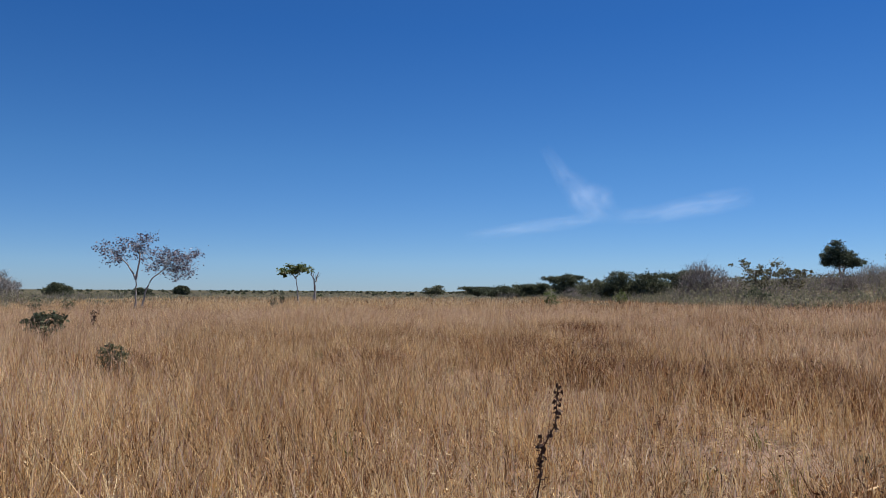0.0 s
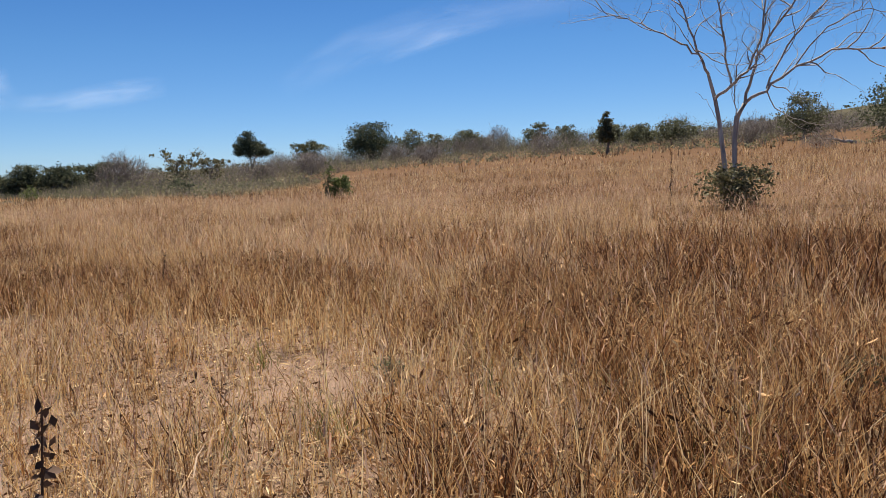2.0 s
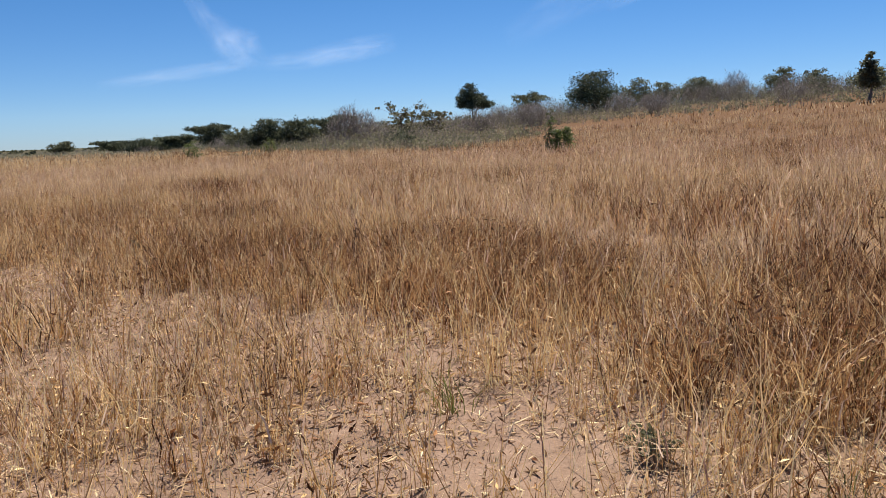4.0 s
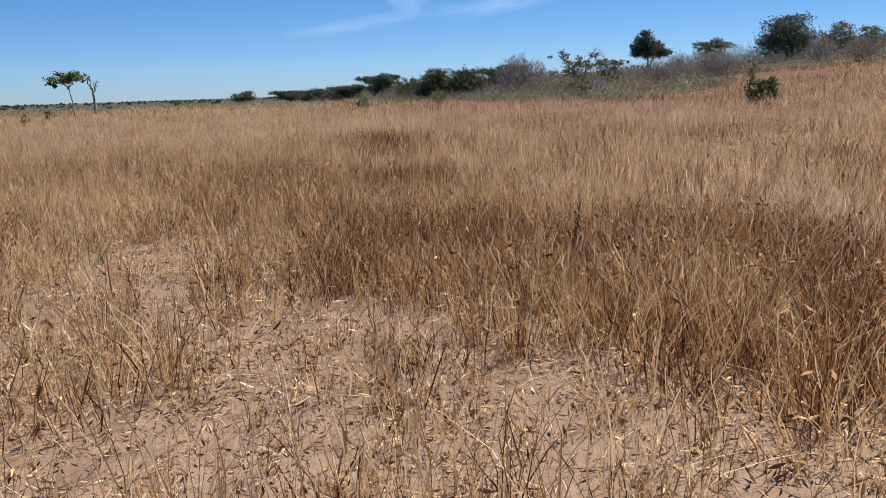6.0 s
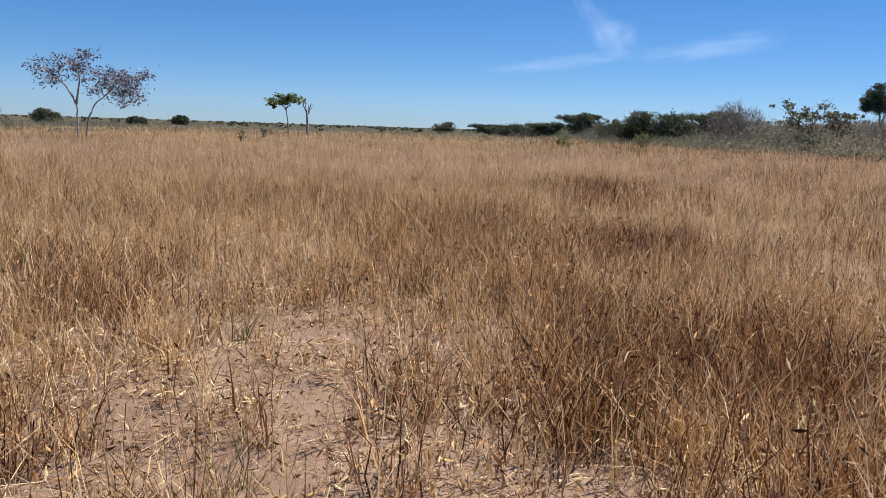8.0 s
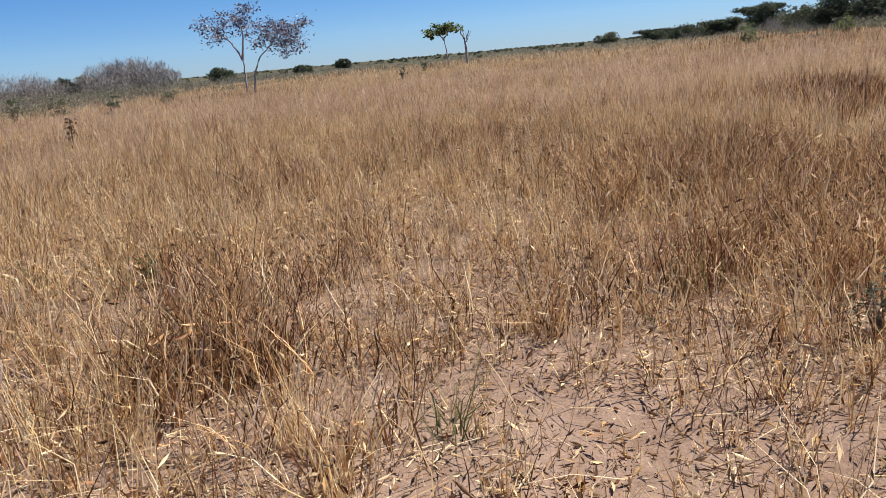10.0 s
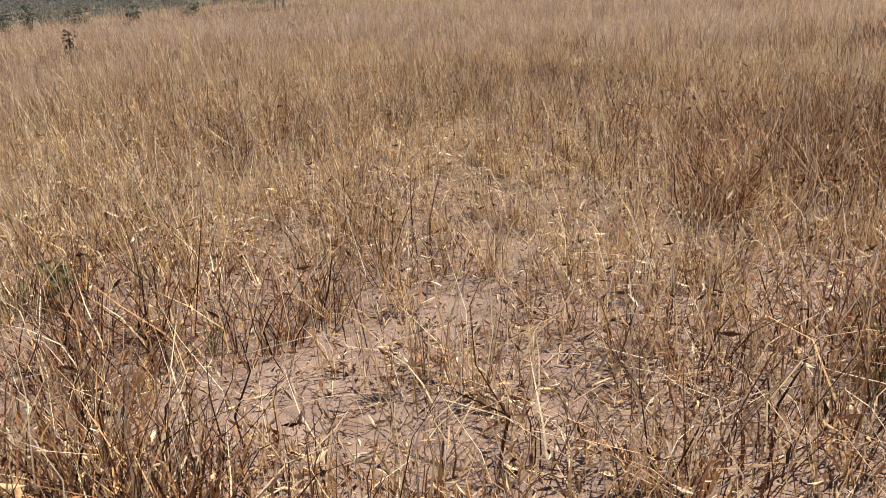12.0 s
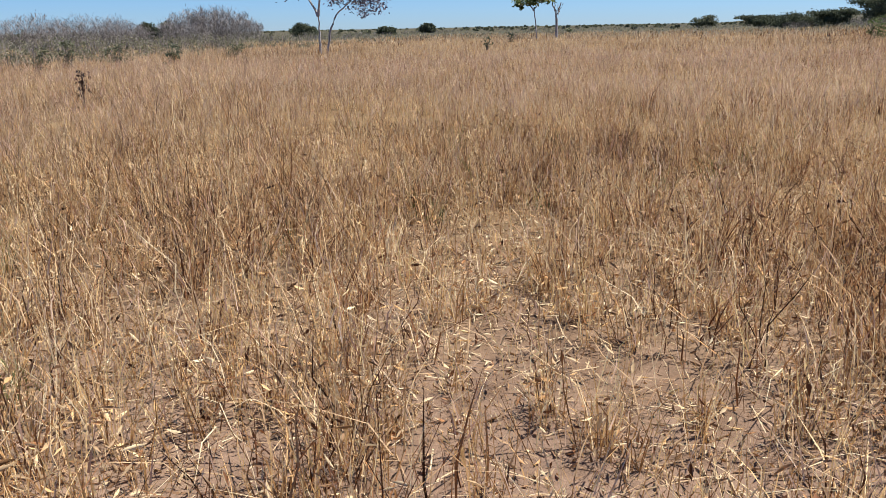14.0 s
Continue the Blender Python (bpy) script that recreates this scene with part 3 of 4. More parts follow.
bare_tree(22.96, 15.3)

# the sparse purple-leaved tree and its neighbours on the plain
leafy_tree("sparse_tree", -24.6, 63.9,
           [(-2.3, 0, 4.75, 1.2, 1.2, 0.6), (-0.7, 0.4, 5.3, 1.5, 1.2, 0.6), (0.7, 0, 5.7, 1.0, 0.8, 0.45), (-1.5, -0.5, 3.95, 0.9, 0.9, 0.5), (0.3, 0.5, 4.5, 0.9, 1.0, 0.6),
            (2.6, 0, 3.95, 1.4, 1.2, 0.8), (3.3, 0.3, 3.1, 1.2, 1.0, 0.85), (3.6, 0, 3.6, 1.3, 1.2, 0.8), (4.2, -0.3, 4.3, 0.9, 0.8, 0.6), (2.6, 0.2, 4.6, 0.8, 0.7, 0.5), (1.5, 0, 3.4, 0.8, 0.9, 0.5)],
           [[(-0.1, 0, 0), (-0.1, 0.1, 1.3), (-0.1, 0, 2.5)], [(-0.1, 0, 2.5), (-0.9, 0.2, 3.6), (-1.7, 0, 4.4)], [(-0.1, 0, 2.5), (0.15, 0, 3.8), (0.1, 0, 5.0)],
            [(0.35, 0.2, 0), (0.7, 0.1, 1.5), (1.2, 0.1, 2.5), (2.2, 0, 3.2)]],
           0.18, 3700, LEAF_PURPLE, BARK_PALE, "sparse two-stemmed tree with dull purplish leaves in dry grass", thick=0.075, clump=0.36, seed=1)
leafy_tree("umbrella_tree", -21.7, 117.0, [(-1.1, 0, 4.4, 1.4, 1.2, 0.5), (0.8, 0, 4.6, 1.5, 1.2, 0.55), (-0.1, 0.3, 5.0, 1.4, 1.0, 0.4), (-1.7, 0, 3.9, 0.8, 0.7, 0.35)],
           [[(0.4, 0, 0), (0.2, 0, 2.2), (0, 0, 3.6)], [(0, 0, 3.4), (-0.8, 0, 4.2)], [(0, 0, 3.4), (0.7, 0, 4.3)]], 0.36, 1300, LEAF_LIGHT, BARK_PALE, "small flat-topped green tree on the open plain", thick=0.09, clump=0.3, seed=2)


def dead_trunk(x, y):
    rng = np.random.default_rng(21)
    root = base_empty("dead_tree", x, y, "dead broken grey tree trunk with bare prongs", "tree")
    part("trunk", [tube([(0, 0, -0.2), (0.05, 0, 1.4), (0, 0, 2.4)], (0.22, 0.16, 0.15), 8)], BARK_PALE, root)
    for a, b, r in (((0, 0, 2.2), (-0.75, 0.1, 5.2), 0.13), ((0, 0, 2.2), (0.55, 0, 4.3), 0.13), ((-0.25, 0, 3.2), (-0.35, 0.1, 5.0), 0.07), ((0.2, 0, 2.8), (0.15, 0.2, 4.1), 0.08), ((0.35, 0, 3.4), (0.85, 0, 4.2), 0.05)):
        part("prong", [tube(wander(a, b, rng, 6, 0.04), np.linspace(r, r * 0.4, 6), 6)], BARK_PALE, root)


dead_trunk(-19.3, 119.5)

# trees of the wood's edge: x, y, width, height, kind
ROUND, FLAT, TALL, WIDE = "round", "flat", "tall", "wide"
GREEN_TREES = [
    (85.0, 169.9, 7.6, 8.6, TALL, LEAF_DARK, 3), (81.5, 117.9, 8.1, 7.3, WIDE, LEAF_DARK, 4), (88.9, 114.8, 6.0, 5.3, ROUND, LEAF_MID, 5), (94.5, 106.2, 6.5, 4.2, ROUND, LEAF_MID, 6),
    (102.2, 97.2, 4.4, 4.8, ROUND, LEAF_MID, 7), (68.2, 55.4, 2.1, 4.6, TALL, LEAF_MID, 8), (77.3, 38.8, 5.2, 4.8, WIDE, LEAF_MID, 9), (73.5, 27.4, 9.2, 5.6, WIDE, LEAF_DARK, 10),
    (77.0, 131.5, 6.0, 4.6, FLAT, LEAF_MID, 11), (33.1, 83.7, 5.0, 4.4, FLAT, LEAF_GREY, 12), (25.0, 163.1, 6.4, 4.6, FLAT, LEAF_DARK, 13), (25.1, 114.3, 4.4, 4.4, ROUND, LEAF_DARK, 14),
    (28.9, 111.3, 5.2, 3.9, ROUND, LEAF_DARK, 15), (34.4, 115.0, 5.2, 4.1, FLAT, LEAF_DARK, 16), (26.0, 137.6, 4.4, 3.5, ROUND, LEAF_MID, 17), (9.5, 219.8, 8.0, 2.9, FLAT, LEAF_DARK, 18),
    (16.4, 199.3, 8.4, 2.8, ROUND, LEAF_DARK, 19), (21.6, 188.8, 7.2, 3.2, FLAT, LEAF_DARK, 20), (-2.6, 260.0, 6.0, 3.6, ROUND, LEAF_MID, 21), (97.2, 117.1, 6.0, 4.0, ROUND, LEAF_MID, 22),
    (79.8, 54.7, 4.6, 2.7, ROUND, LEAF_MID, 23), (81.6, 60.9, 4.2, 2.6, ROUND, LEAF_MID, 24), (87.4, 25.4, 3.8, 3.0, ROUND, LEAF_MID, 25), (-86.9, 180.1, 5.0, 3.0, ROUND, LEAF_DARK, 26),
    (-81.3, 215.2, 4.0, 2.1, ROUND, LEAF_DARK, 27), (-81.4, 246.9, 4.1, 2.9, ROUND, LEAF_DARK, 28), (-97.0, 139.7, 3.2, 3.4, ROUND, LEAF_DARK, 29), (-100.0, 150.6, 3.8, 3.7, ROUND, LEAF_DARK, 30),
    (38.1, 87.0, 3.4, 3.9, FLAT, LEAF_GREY, 31), (84.0, 8.0, 5.0, 4.0, ROUND, LEAF_MID, 32), (90.0, 72.0, 5.0, 3.2, ROUND, LEAF_MID, 33), (95.0, 84.0, 5.5, 3.6, ROUND, LEAF_MID, 34),
]
WORDS = {TALL: "upright %s tree at the edge of dry scrubland", WIDE: "broad dense %s tree above grey scrub", ROUND: "low rounded %s tree in the distant thicket", FLAT: "flat-topped open %s acacia above grey scrub"}
for x, y, w, h, kind, mat, seed in GREEN_TREES:
    r, rg = w * 0.6, np.random.default_rng(seed)
    j = lambda s: float(rg.uniform(-s, s))
    if kind == TALL:
        blobs = [(0, 0, h * 0.44, r * 0.75, r * 0.75, h * 0.17), (j(r * 0.3), 0, h * 0.72, r * 0.55, r * 0.5, h * 0.14), (r * 0.62, 0, h * 0.4, r * 0.55, r * 0.5, h * 0.11), (-r * 0.5, 0, h * 0.56, r * 0.45, r * 0.45, h * 0.12), (r * 0.32, 0, h * 0.6, r * 0.4, r * 0.4, h * 0.1), (-r * 0.15, 0, h * 0.9, r * 0.35, r * 0.3, h * 0.09), (-r * 0.65, 0, h * 0.4, r * 0.4, r * 0.4, h * 0.08)]
        clear = 0.25
    elif kind == WIDE:
        blobs = [(0, 0, h * 0.38, r * 0.85, r * 0.8, h * 0.36), (-r * 0.55, 0, h * 0.36, r * 0.55, r * 0.6, h * 0.3), (r * 0.55, 0, h * 0.38, r * 0.55, r * 0.6, h * 0.3), (r * 0.3, 0.3, h * 0.8, r * 0.5, r * 0.45, h * 0.18), (-r * 0.25, 0, h * 0.7, r * 0.6, r * 0.5, h * 0.2)]
        clear = 0.12
    elif kind == FLAT:
        blobs = [(k * r * 0.55, j(r * 0.4), h * (0.78 + j(0.1)), r * 0.55, r * 0.55, h * 0.13) for k in (-1.2, -0.5, 0.1, 0.7, 1.2)] + [(0, 0, h * 0.45, r * 0.8, r * 0.8, h * 0.25)]
        clear = 0.3
    else:
        blobs = [(0, 0, h * 0.45, r * 0.8, r * 0.8, h * 0.42), (-r * 0.55, j(0.5), h * 0.38, r * 0.6, r * 0.6, h * 0.36), (r * 0.55, j(0.5), h * 0.4, r * 0.6, r * 0.6, h * 0.36), (j(r * 0.4), 0, h * 0.78, r * 0.6, r * 0.6, h * 0.2)]
        clear = 0.12
    stems = [[(0, 0, 0), (j(0.15), j(0.15), h * clear), (j(0.3), j(0.3), h * 0.55)], [(0.05, 0, 0), (r * 0.25, 0.1, h * 0.3), (r * 0.4, 0.2, h * 0.5)]]
    far = math.hypot(x, y)
    count = int((6200 if w > 6 and far < 150 else 3600) * (1.5 if kind == TALL else 1.0) * (2.1 if mat is LEAF_DARK else 0.35 if mat is LEAF_GREY else 1.0))
    leafy_tree("tree", x, y, blobs, stems, 0.14 + far * 0.0012, count, mat, BARK, WORDS[kind] % ("dark green" if mat is LEAF_DARK else "olive green"), "trees of the wood's edge", 0.04 * h ** 0.8, 0.2, 0.25, seed=seed, twig=far < 100)

# leafless grey thickets
belt_rng = np.random.default_rng(77)
BELT = []
for az in np.arange(3, 84, 1.7):
    r = float(np.interp(az, [3, 10, 17, 25, 33, 45, 57, 84], [190, 150, 112, 105, 128, 118, 98, 92]) * belt_rng.uniform(0.95, 1.25))
    BELT.append((r * math.sin(radians(az)), r * math.cos(radians(az)), float(belt_rng.uniform(5.0, 9.0)), float(belt_rng.uniform(1.5, 3.6) * np.interp(az, [3, 10, 17], [0.6, 0.8, 1.0])), 700))
for k, (x, y, w, h, n) in enumerate([(34.3, 104.5, 6.6, 5.4, 1500), (-88.0, 146.0, 19.0, 6.0, 6500), (-86.6, 112.8, 16.0, 4.4, 3400), (-82.2, 96.8, 10.0, 4.3, 1600), (-82.9, 116.0, 9.0, 3.6, 1600), (-80.0, 128.0, 7.0, 3.2, 1200), (105.1, 109.9, 5.3, 5.0, 1000),
                                     (71.4, 131.9, 5.5, 3.4, 1200), (79.9, 44.6, 4.4, 2.9, 1000), (58.0, 98.0, 5.0, 3.2, 1000), (64.0, 110.0, 6.0, 3.6, 1200), (74.0, 100.0, 5.0, 3.4, 900), (72.5, 42.0, 3.6, 2.4, 700), (48.0, 95.0, 5.0, 3.3, 1000),
                                     (70.0, 88.0, 4.0, 3.0, 800), (84.0, 92.0, 5.0, 3.2, 900), (75.0, 70.0, 4.0, 2.6, 800), (63.0, 30.5, 3.4, 1.6, 500)] + BELT):
    bare_bush("thicket", x, y, w, h, n, "leafless grey-brown thicket of fine twigs beyond dry grass", "leafless thickets", k)

# green shrubs that stand in the grass
for k, (x, y, w, h, leaf, n, mat, lab) in enumerate([
    (-12.07, 24.15, 1.3, 0.95, 0.15, 800, LEAF_DARK, "broad-leaved dark green shrub standing in dry grass"),
    (-5.73, 13.86, 0.55, 0.68, 0.05, 1500, LEAF_MID, "small fine-leaved olive shrub low in dry grass"),
    (24.8, 40.3, 1.55, 1.9, 0.15, 1500, LEAF_LIGHT, "rounded olive green shrub standing in dry grass"),
    (24.6, 41.0, 0.8, 2.5, 0.14, 220, LEAF_MID, "thin upright green sapling behind a shrub"),
    (22.25, 14.6, 2.5, 1.45, 0.14, 1900, LEAF_GREY, "leafy olive shrub at the foot of a bare tree"),
    (11.4, 84.6, 2.2, 2.1, 0.17, 600, LEAF_LIGHT, "yellowish green shrub at the field's far edge"),
    (19.3, 86.2, 1.8, 2.0, 0.17, 450, LEAF_LIGHT, "yellowish green shrub at the field's far edge"),
    (27.8, 69.7, 2.6, 2.2, 0.20, 500, LEAF_DARK, "spreading dark green shrub before grey scrub"),
    (-28.9, 46.2, 0.9, 1.5, 0.14, 300, LEAF_MID, "leafy green shrub in dry grass before a thicket"),
    (-28.3, 44.0, 0.9, 1.05, 0.13, 260, LEAF_MID, "low leafy green shrub in dry grass"),
    (-27.9, 48.4, 1.2, 1.2, 0.14, 360, LEAF_MID, "low spreading green shrub in dry grass"),
    (-25.3, 49.2, 1.0, 1.15, 0.14, 320, LEAF_DARK, "small leafy green shrub in dry grass"),
    (-27.2, 57.6, 1.3, 1.0, 0.14, 320, LEAF_MID, "low spreading green shrub in dry grass"),
    (-18.9, 93.3, 0.8, 1.1, 0.15, 120, LEAF_DARK, "small dark shrub on the open plain"),
    (-14.6, 68.5, 0.7, 1.3, 0.14, 140, LEAF_DARK, "small dark shrub on the open plain"),
    (5.4, 4.1, 0.5, 0.35, 0.045, 360, LEAF_MID, "small green herb close to the ground under dry grass"),
    (1.95, 15.3, 0.4, 0.36, 0.03, 200, LEAF_MID, "small grey-green herb in rusty grass"),
    (3.6, 6.75, 0.25, 0.22, 0.035, 90, LEAF_MID, "small green tuft on open soil"),
    (-2.55, 16.4, 0.2, 0.25, 0.04, 40, LEAF_LIGHT, "small fresh green herb between dry stems"),
]):
    shrub("shrub", x, y, w, h, leaf, n, mat, lab, "green shrubs in the grass", k)


def dry_weed(x, y, height, lean, seed, label, leaf=0.05, fine=1.0, leafy=0.25):
    """A dead upright weed: one crooked stem with dark curled leaves in whorls."""
    rng = np.random.default_rng(seed + 900)
    root = base_empty("dry_weed", x, y, label, "weed", "dead weeds")
    line = wander((0, 0, -0.05), (lean[0], lean[1], height), rng, 9, 0.009)
    part("stem", [tube(line, np.linspace(0.011, 0.004, 9) * fine, 6)], LEAF_DRY, root)
    pts = []
    for t in np.linspace(leafy, 1.0, 26):
        c = np.array([np.interp(t * 8, np.arange(9), line[:, i]) for i in range(3)])
        pts.append(c + rng.normal(size=(int(rng.integers(2, 6)), 3)) * [0.022, 0.022, 0.012] * fine)
    pts = np.concatenate(pts)
    part("leaves", [leaf_cards(pts, np.full(len(pts), leaf), rng, 0.65, 0.5)], LEAF_DRY, root, "dark curled dead leaves")
    for i in range(4):
        s = line[2 + i]
        part("side_twig", [tube(wander(s, s + rng.normal(size=3) * [0.09, 0.09, 0.03] + [0, 0, 0.06], rng, 4, 0.05), (0.004, 0.003, 0.003, 0.002), 4)], LEAF_DRY, root)


dry_weed(0.31, 3.62, 1.09, (0.20, -0.08), 1, "tall dead weed with dark curled leaves among straw", 0.028, 0.55, 0.64)
dry_weed(4.0, 12.4, 0.62, (0.10, 0.0), 3, "dead brown weed standing above dry grass", 0.024, 0.5, 0.5)
dry_weed(-12.8, 29.2, 0.74, (0.05, 0.0), 4, "bushy dead brown weed above dry grass", 0.085, 3.0, 0.35)
dry_weed(21.3, 16.2, 1.7, (0.05, 0.0), 5, "tall thin dead weed above reddish grass")


def fallen_log(x, y, length, turn):
    """A barkless bleached log with broken side limbs, lying in the grass."""
    rng = np.random.default_rng(61)
    root = base_empty("fallen_log", x, y, "bleached fallen tree limb lying in dry grass", "log")
    c, q = math.cos(radians(turn)), math.sin(radians(turn))
    line = wander((-length / 2 * c, -length / 2 * q, 0.12), (length / 2 * c, length / 2 * q, 0.5), rng, 8, 0.02)
    part("trunk", [tube(line, np.linspace(0.15, 0.07, 8), 9)], BARK_PALE, root)
    for i, k in enumerate((3, 5, 6)):
        end = line[k] + np.array([0.3 * c - 0.3 * q * (-1) ** i, 0.3 * q + 0.3 * c * (-1) ** i, 0.3 + 0.1 * i])
        part("branch", [tube(wander(line[k], end, rng, 4, 0.05), (0.05, 0.04, 0.03, 0.02), 6)], BARK_PALE, root)


def pale_stone(x, y, size, seed):
    """A rounded boulder with knocked corners."""
    rng = np.random.default_rng(seed)
    bm = bmesh.new()
    bmesh.ops.create_icosphere(bm, subdivisions=3, radius=size)
    for v in bm.verts:
        n = v.co.normalized()
        v.co *= 0.8 + 0.3 * float(value_noise(n.x * 2 + seed, n.y * 2 + n.z, 1.1)) + 0.03 * rng.normal()
        v.co.z *= 0.65
        v.co.z += size * 0.3
    me = bpy.data.meshes.new("boulder")
    bm.to_mesh(me)
    bm.free()
    me.materials.append(BARK_PALE)
    ob = new("boulder", me)
    ob.location = (x, y, float(land(x, y)))
    tagged(ob, "pale grey boulder half hidden in dry grass", "rock", "pale boulders")


fallen_log(65.7, 30.2, 2.6, 150)
pale_stone(66.9, 23.2, 0.36, 4)
pale_stone(66.0, 26.4, 0.26, 7)

# ---------------------------------------------------------------- scrub and far woods
EDGE_AZ = [-180, -60, -45, -36, -33, -28, -23, -15, 8, 10, 18, 25, 30, 33, 36, 45, 57, 70, 100, 180]
EDGE_R = [60, 55, 50, 58, 62, 75, 110, 190, 190, 110, 78, 66, 76, 94, 104, 96, 82, 74, 70, 60]


def edge_of(x, y):
    return np.interp(np.degrees(np.arctan2(x, y)), EDGE_AZ, EDGE_R)


def scrubland(count, lo, hi, az0, az1, tall, width, per, seed, name, label, mat=None):
    """Knee-high to head-high tangled scrub beyond the grass."""
    rng = np.random.default_rng(seed)
    az = rng.uniform(az0, az1, count)
    base_r = np.interp(az, EDGE_AZ, EDGE_R)
    r = base_r * (lo + (hi - lo) * rng.uniform(0, 1, count) ** 1.4) + rng.normal(size=count) * 3
    x, y = r * np.sin(np.radians(az)), r * np.cos(np.radians(az))
    keep = value_noise(x, y, 0.09) + 0.25 * rng.uniform(-1, 1, count) > 0.36
    x, y, r = x[keep], y[keep], r[keep]
    grow = smooth(1.0, 1.35, r / np.interp(np.degrees(np.arctan2(x, y)), EDGE_AZ, EDGE_R))
    hgt = tall * rng.uniform(0.35, 1.0, len(x)) ** 1.5 * (0.35 + 0.65 * grow)
    k = len(x)
    cx, cy, ch = np.repeat(x, per), np.repeat(y, per), np.repeat(hgt, per)
    n = k * per
    off = rng.normal(size=(n, 3)) * np.stack([ch * 0.45, ch * 0.45, np.zeros(n)], -1)
    pts = np.stack([cx, cy, land(cx, cy) + ch * rng.uniform(0.05, 0.95, n)], -1) + off
    leaves = leaf_cards(pts, np.full(n, width * 0.6), rng, 0.7)
    tw = rng.integers(0, k, k * 5)
    tb = np.stack([x[tw] + rng.normal(size=len(tw)) * hgt[tw] * 0.3, y[tw] + rng.normal(size=len(tw)) * hgt[tw] * 0.3, land(x[tw], y[tw]) - 0.05], -1)
    v, f, _ = ribbons(tb, hgt[tw] * rng.uniform(0.7, 1.25, len(tw)), np.full(len(tw), 0.05), rng.uniform(0, 6.28, len(tw)), rng.uniform(0, 6.28, len(tw)), rng.uniform(0.05, 0.5, len(tw)), 2)
    tagged(joined(name, [leaves], mat or SCRUB), label, "scrub", kind="stuff")
    tagged(joined("scrub_twigs", [(v, f)], TWIG_GREY), "grey leafless twigs standing through low scrub", "scrub", kind="stuff")


scrubland(6200, 1.0, 2.0, 8, 100, 3.0, 0.32, 17, 41, "scrub", "grey-green tangled scrub beyond the dry grass")
scrubland(2600, 1.0, 1.35, 4, 30, 1.5, 0.26, 14, 44, "scrub", "pale olive low scrub bordering the dry grass")
scrubland(3000, 1.0, 2.4, -70, -24, 1.5, 0.26, 18, 42, "scrub", "low grey-green scrub beyond the dry grass")
scrubland(3200, 0.8, 2.6, -24, 12, 1.1, 0.35, 9, 43, "scrub", "low olive scrub along the flat horizon")


def far_woods(count, seed):
    """The wooded rise that closes the view."""
    rng = np.random.default_rng(seed)
    az, r = rng.uniform(-80, 105, count), 190 * rng.uniform(1, 18, count) ** 0.6
    x, y = r * np.sin(np.radians(az)), r * np.cos(np.radians(az))
    plain = (az > -32) & (az < 9)
    k = ~plain | (rng.uniform(size=count) < 0.45)
    az, r, x, y, plain = az[k], r[k], x[k], y[k], plain[k]
    count = len(az)
    h = rng.uniform(1.2, 3.4, count) * np.where(az > 25, 1.25, np.where(plain, 0.45, 0.85))
    per = 20
    cx, cy, ch = np.repeat(x, per), np.repeat(y, per), np.repeat(h, per)
    n = count * per
    d = rng.normal(size=(n, 3))
    d /= np.linalg.norm(d, axis=1)[:, None]
    pts = np.stack([cx, cy, land(cx, cy) + ch * 0.5], -1) + d * np.stack([ch * 0.9, ch * 0.9, ch * 0.5], -1) * rng.uniform(0.5, 1, (n, 1))
    tagged(joined("far_woods", [leaf_cards(pts, np.repeat(0.6 + r * 0.0016, per), rng, 0.8)], LEAF_MID), "distant low olive woodland along the horizon", "woodland", kind="stuff")


far_woods(2900, 51)

# ---------------------------------------------------------------- grass
LINE = np.array([(0.0, 3.0), (1.6, 7.0), (1.3, 12.0), (-0.3, 16.0), (-2.0, 22.0)])


def off_track(x, y):
    """Distance from the line walked through the field."""
    best = np.full(len(x), 1e9)
    for (ax, ay), (bx, by) in zip(LINE[:-1], LINE[1:]):
        l2 = (bx - ax) ** 2 + (by - ay) ** 2
        t = np.clip(((x - ax) * (bx - ax) + (y - ay) * (by - ay)) / l2, 0, 1)
        best = np.minimum(best, np.hypot(x - ax - t * (bx - ax), y - ay - t * (by - ay)))
    return best


def scatter(per_m2, x0, x1, y0, y1, lo, hi, rng):
    n = int(per_m2 * (x1 - x0) * (y1 - y0))
    x, y = rng.uniform(x0, x1, n), rng.uniform(y0, y1, n)
    d = off_track(x, y)
    k = (d >= lo) & (d < hi)
    return x[k], y[k]


def tufts(x, y, per, spread, rng):
    """Blades round the hearts of tufts."""
    x, y = np.repeat(x, per), np.repeat(y, per)
    a, r = rng.uniform(0, 2 * math.pi, len(x)), np.abs(rng.normal(size=len(x))) * spread
    return x + r * np.cos(a), y + r * np.sin(a), a


straw, rust, litter, seeds, green = [], [], [], [], []


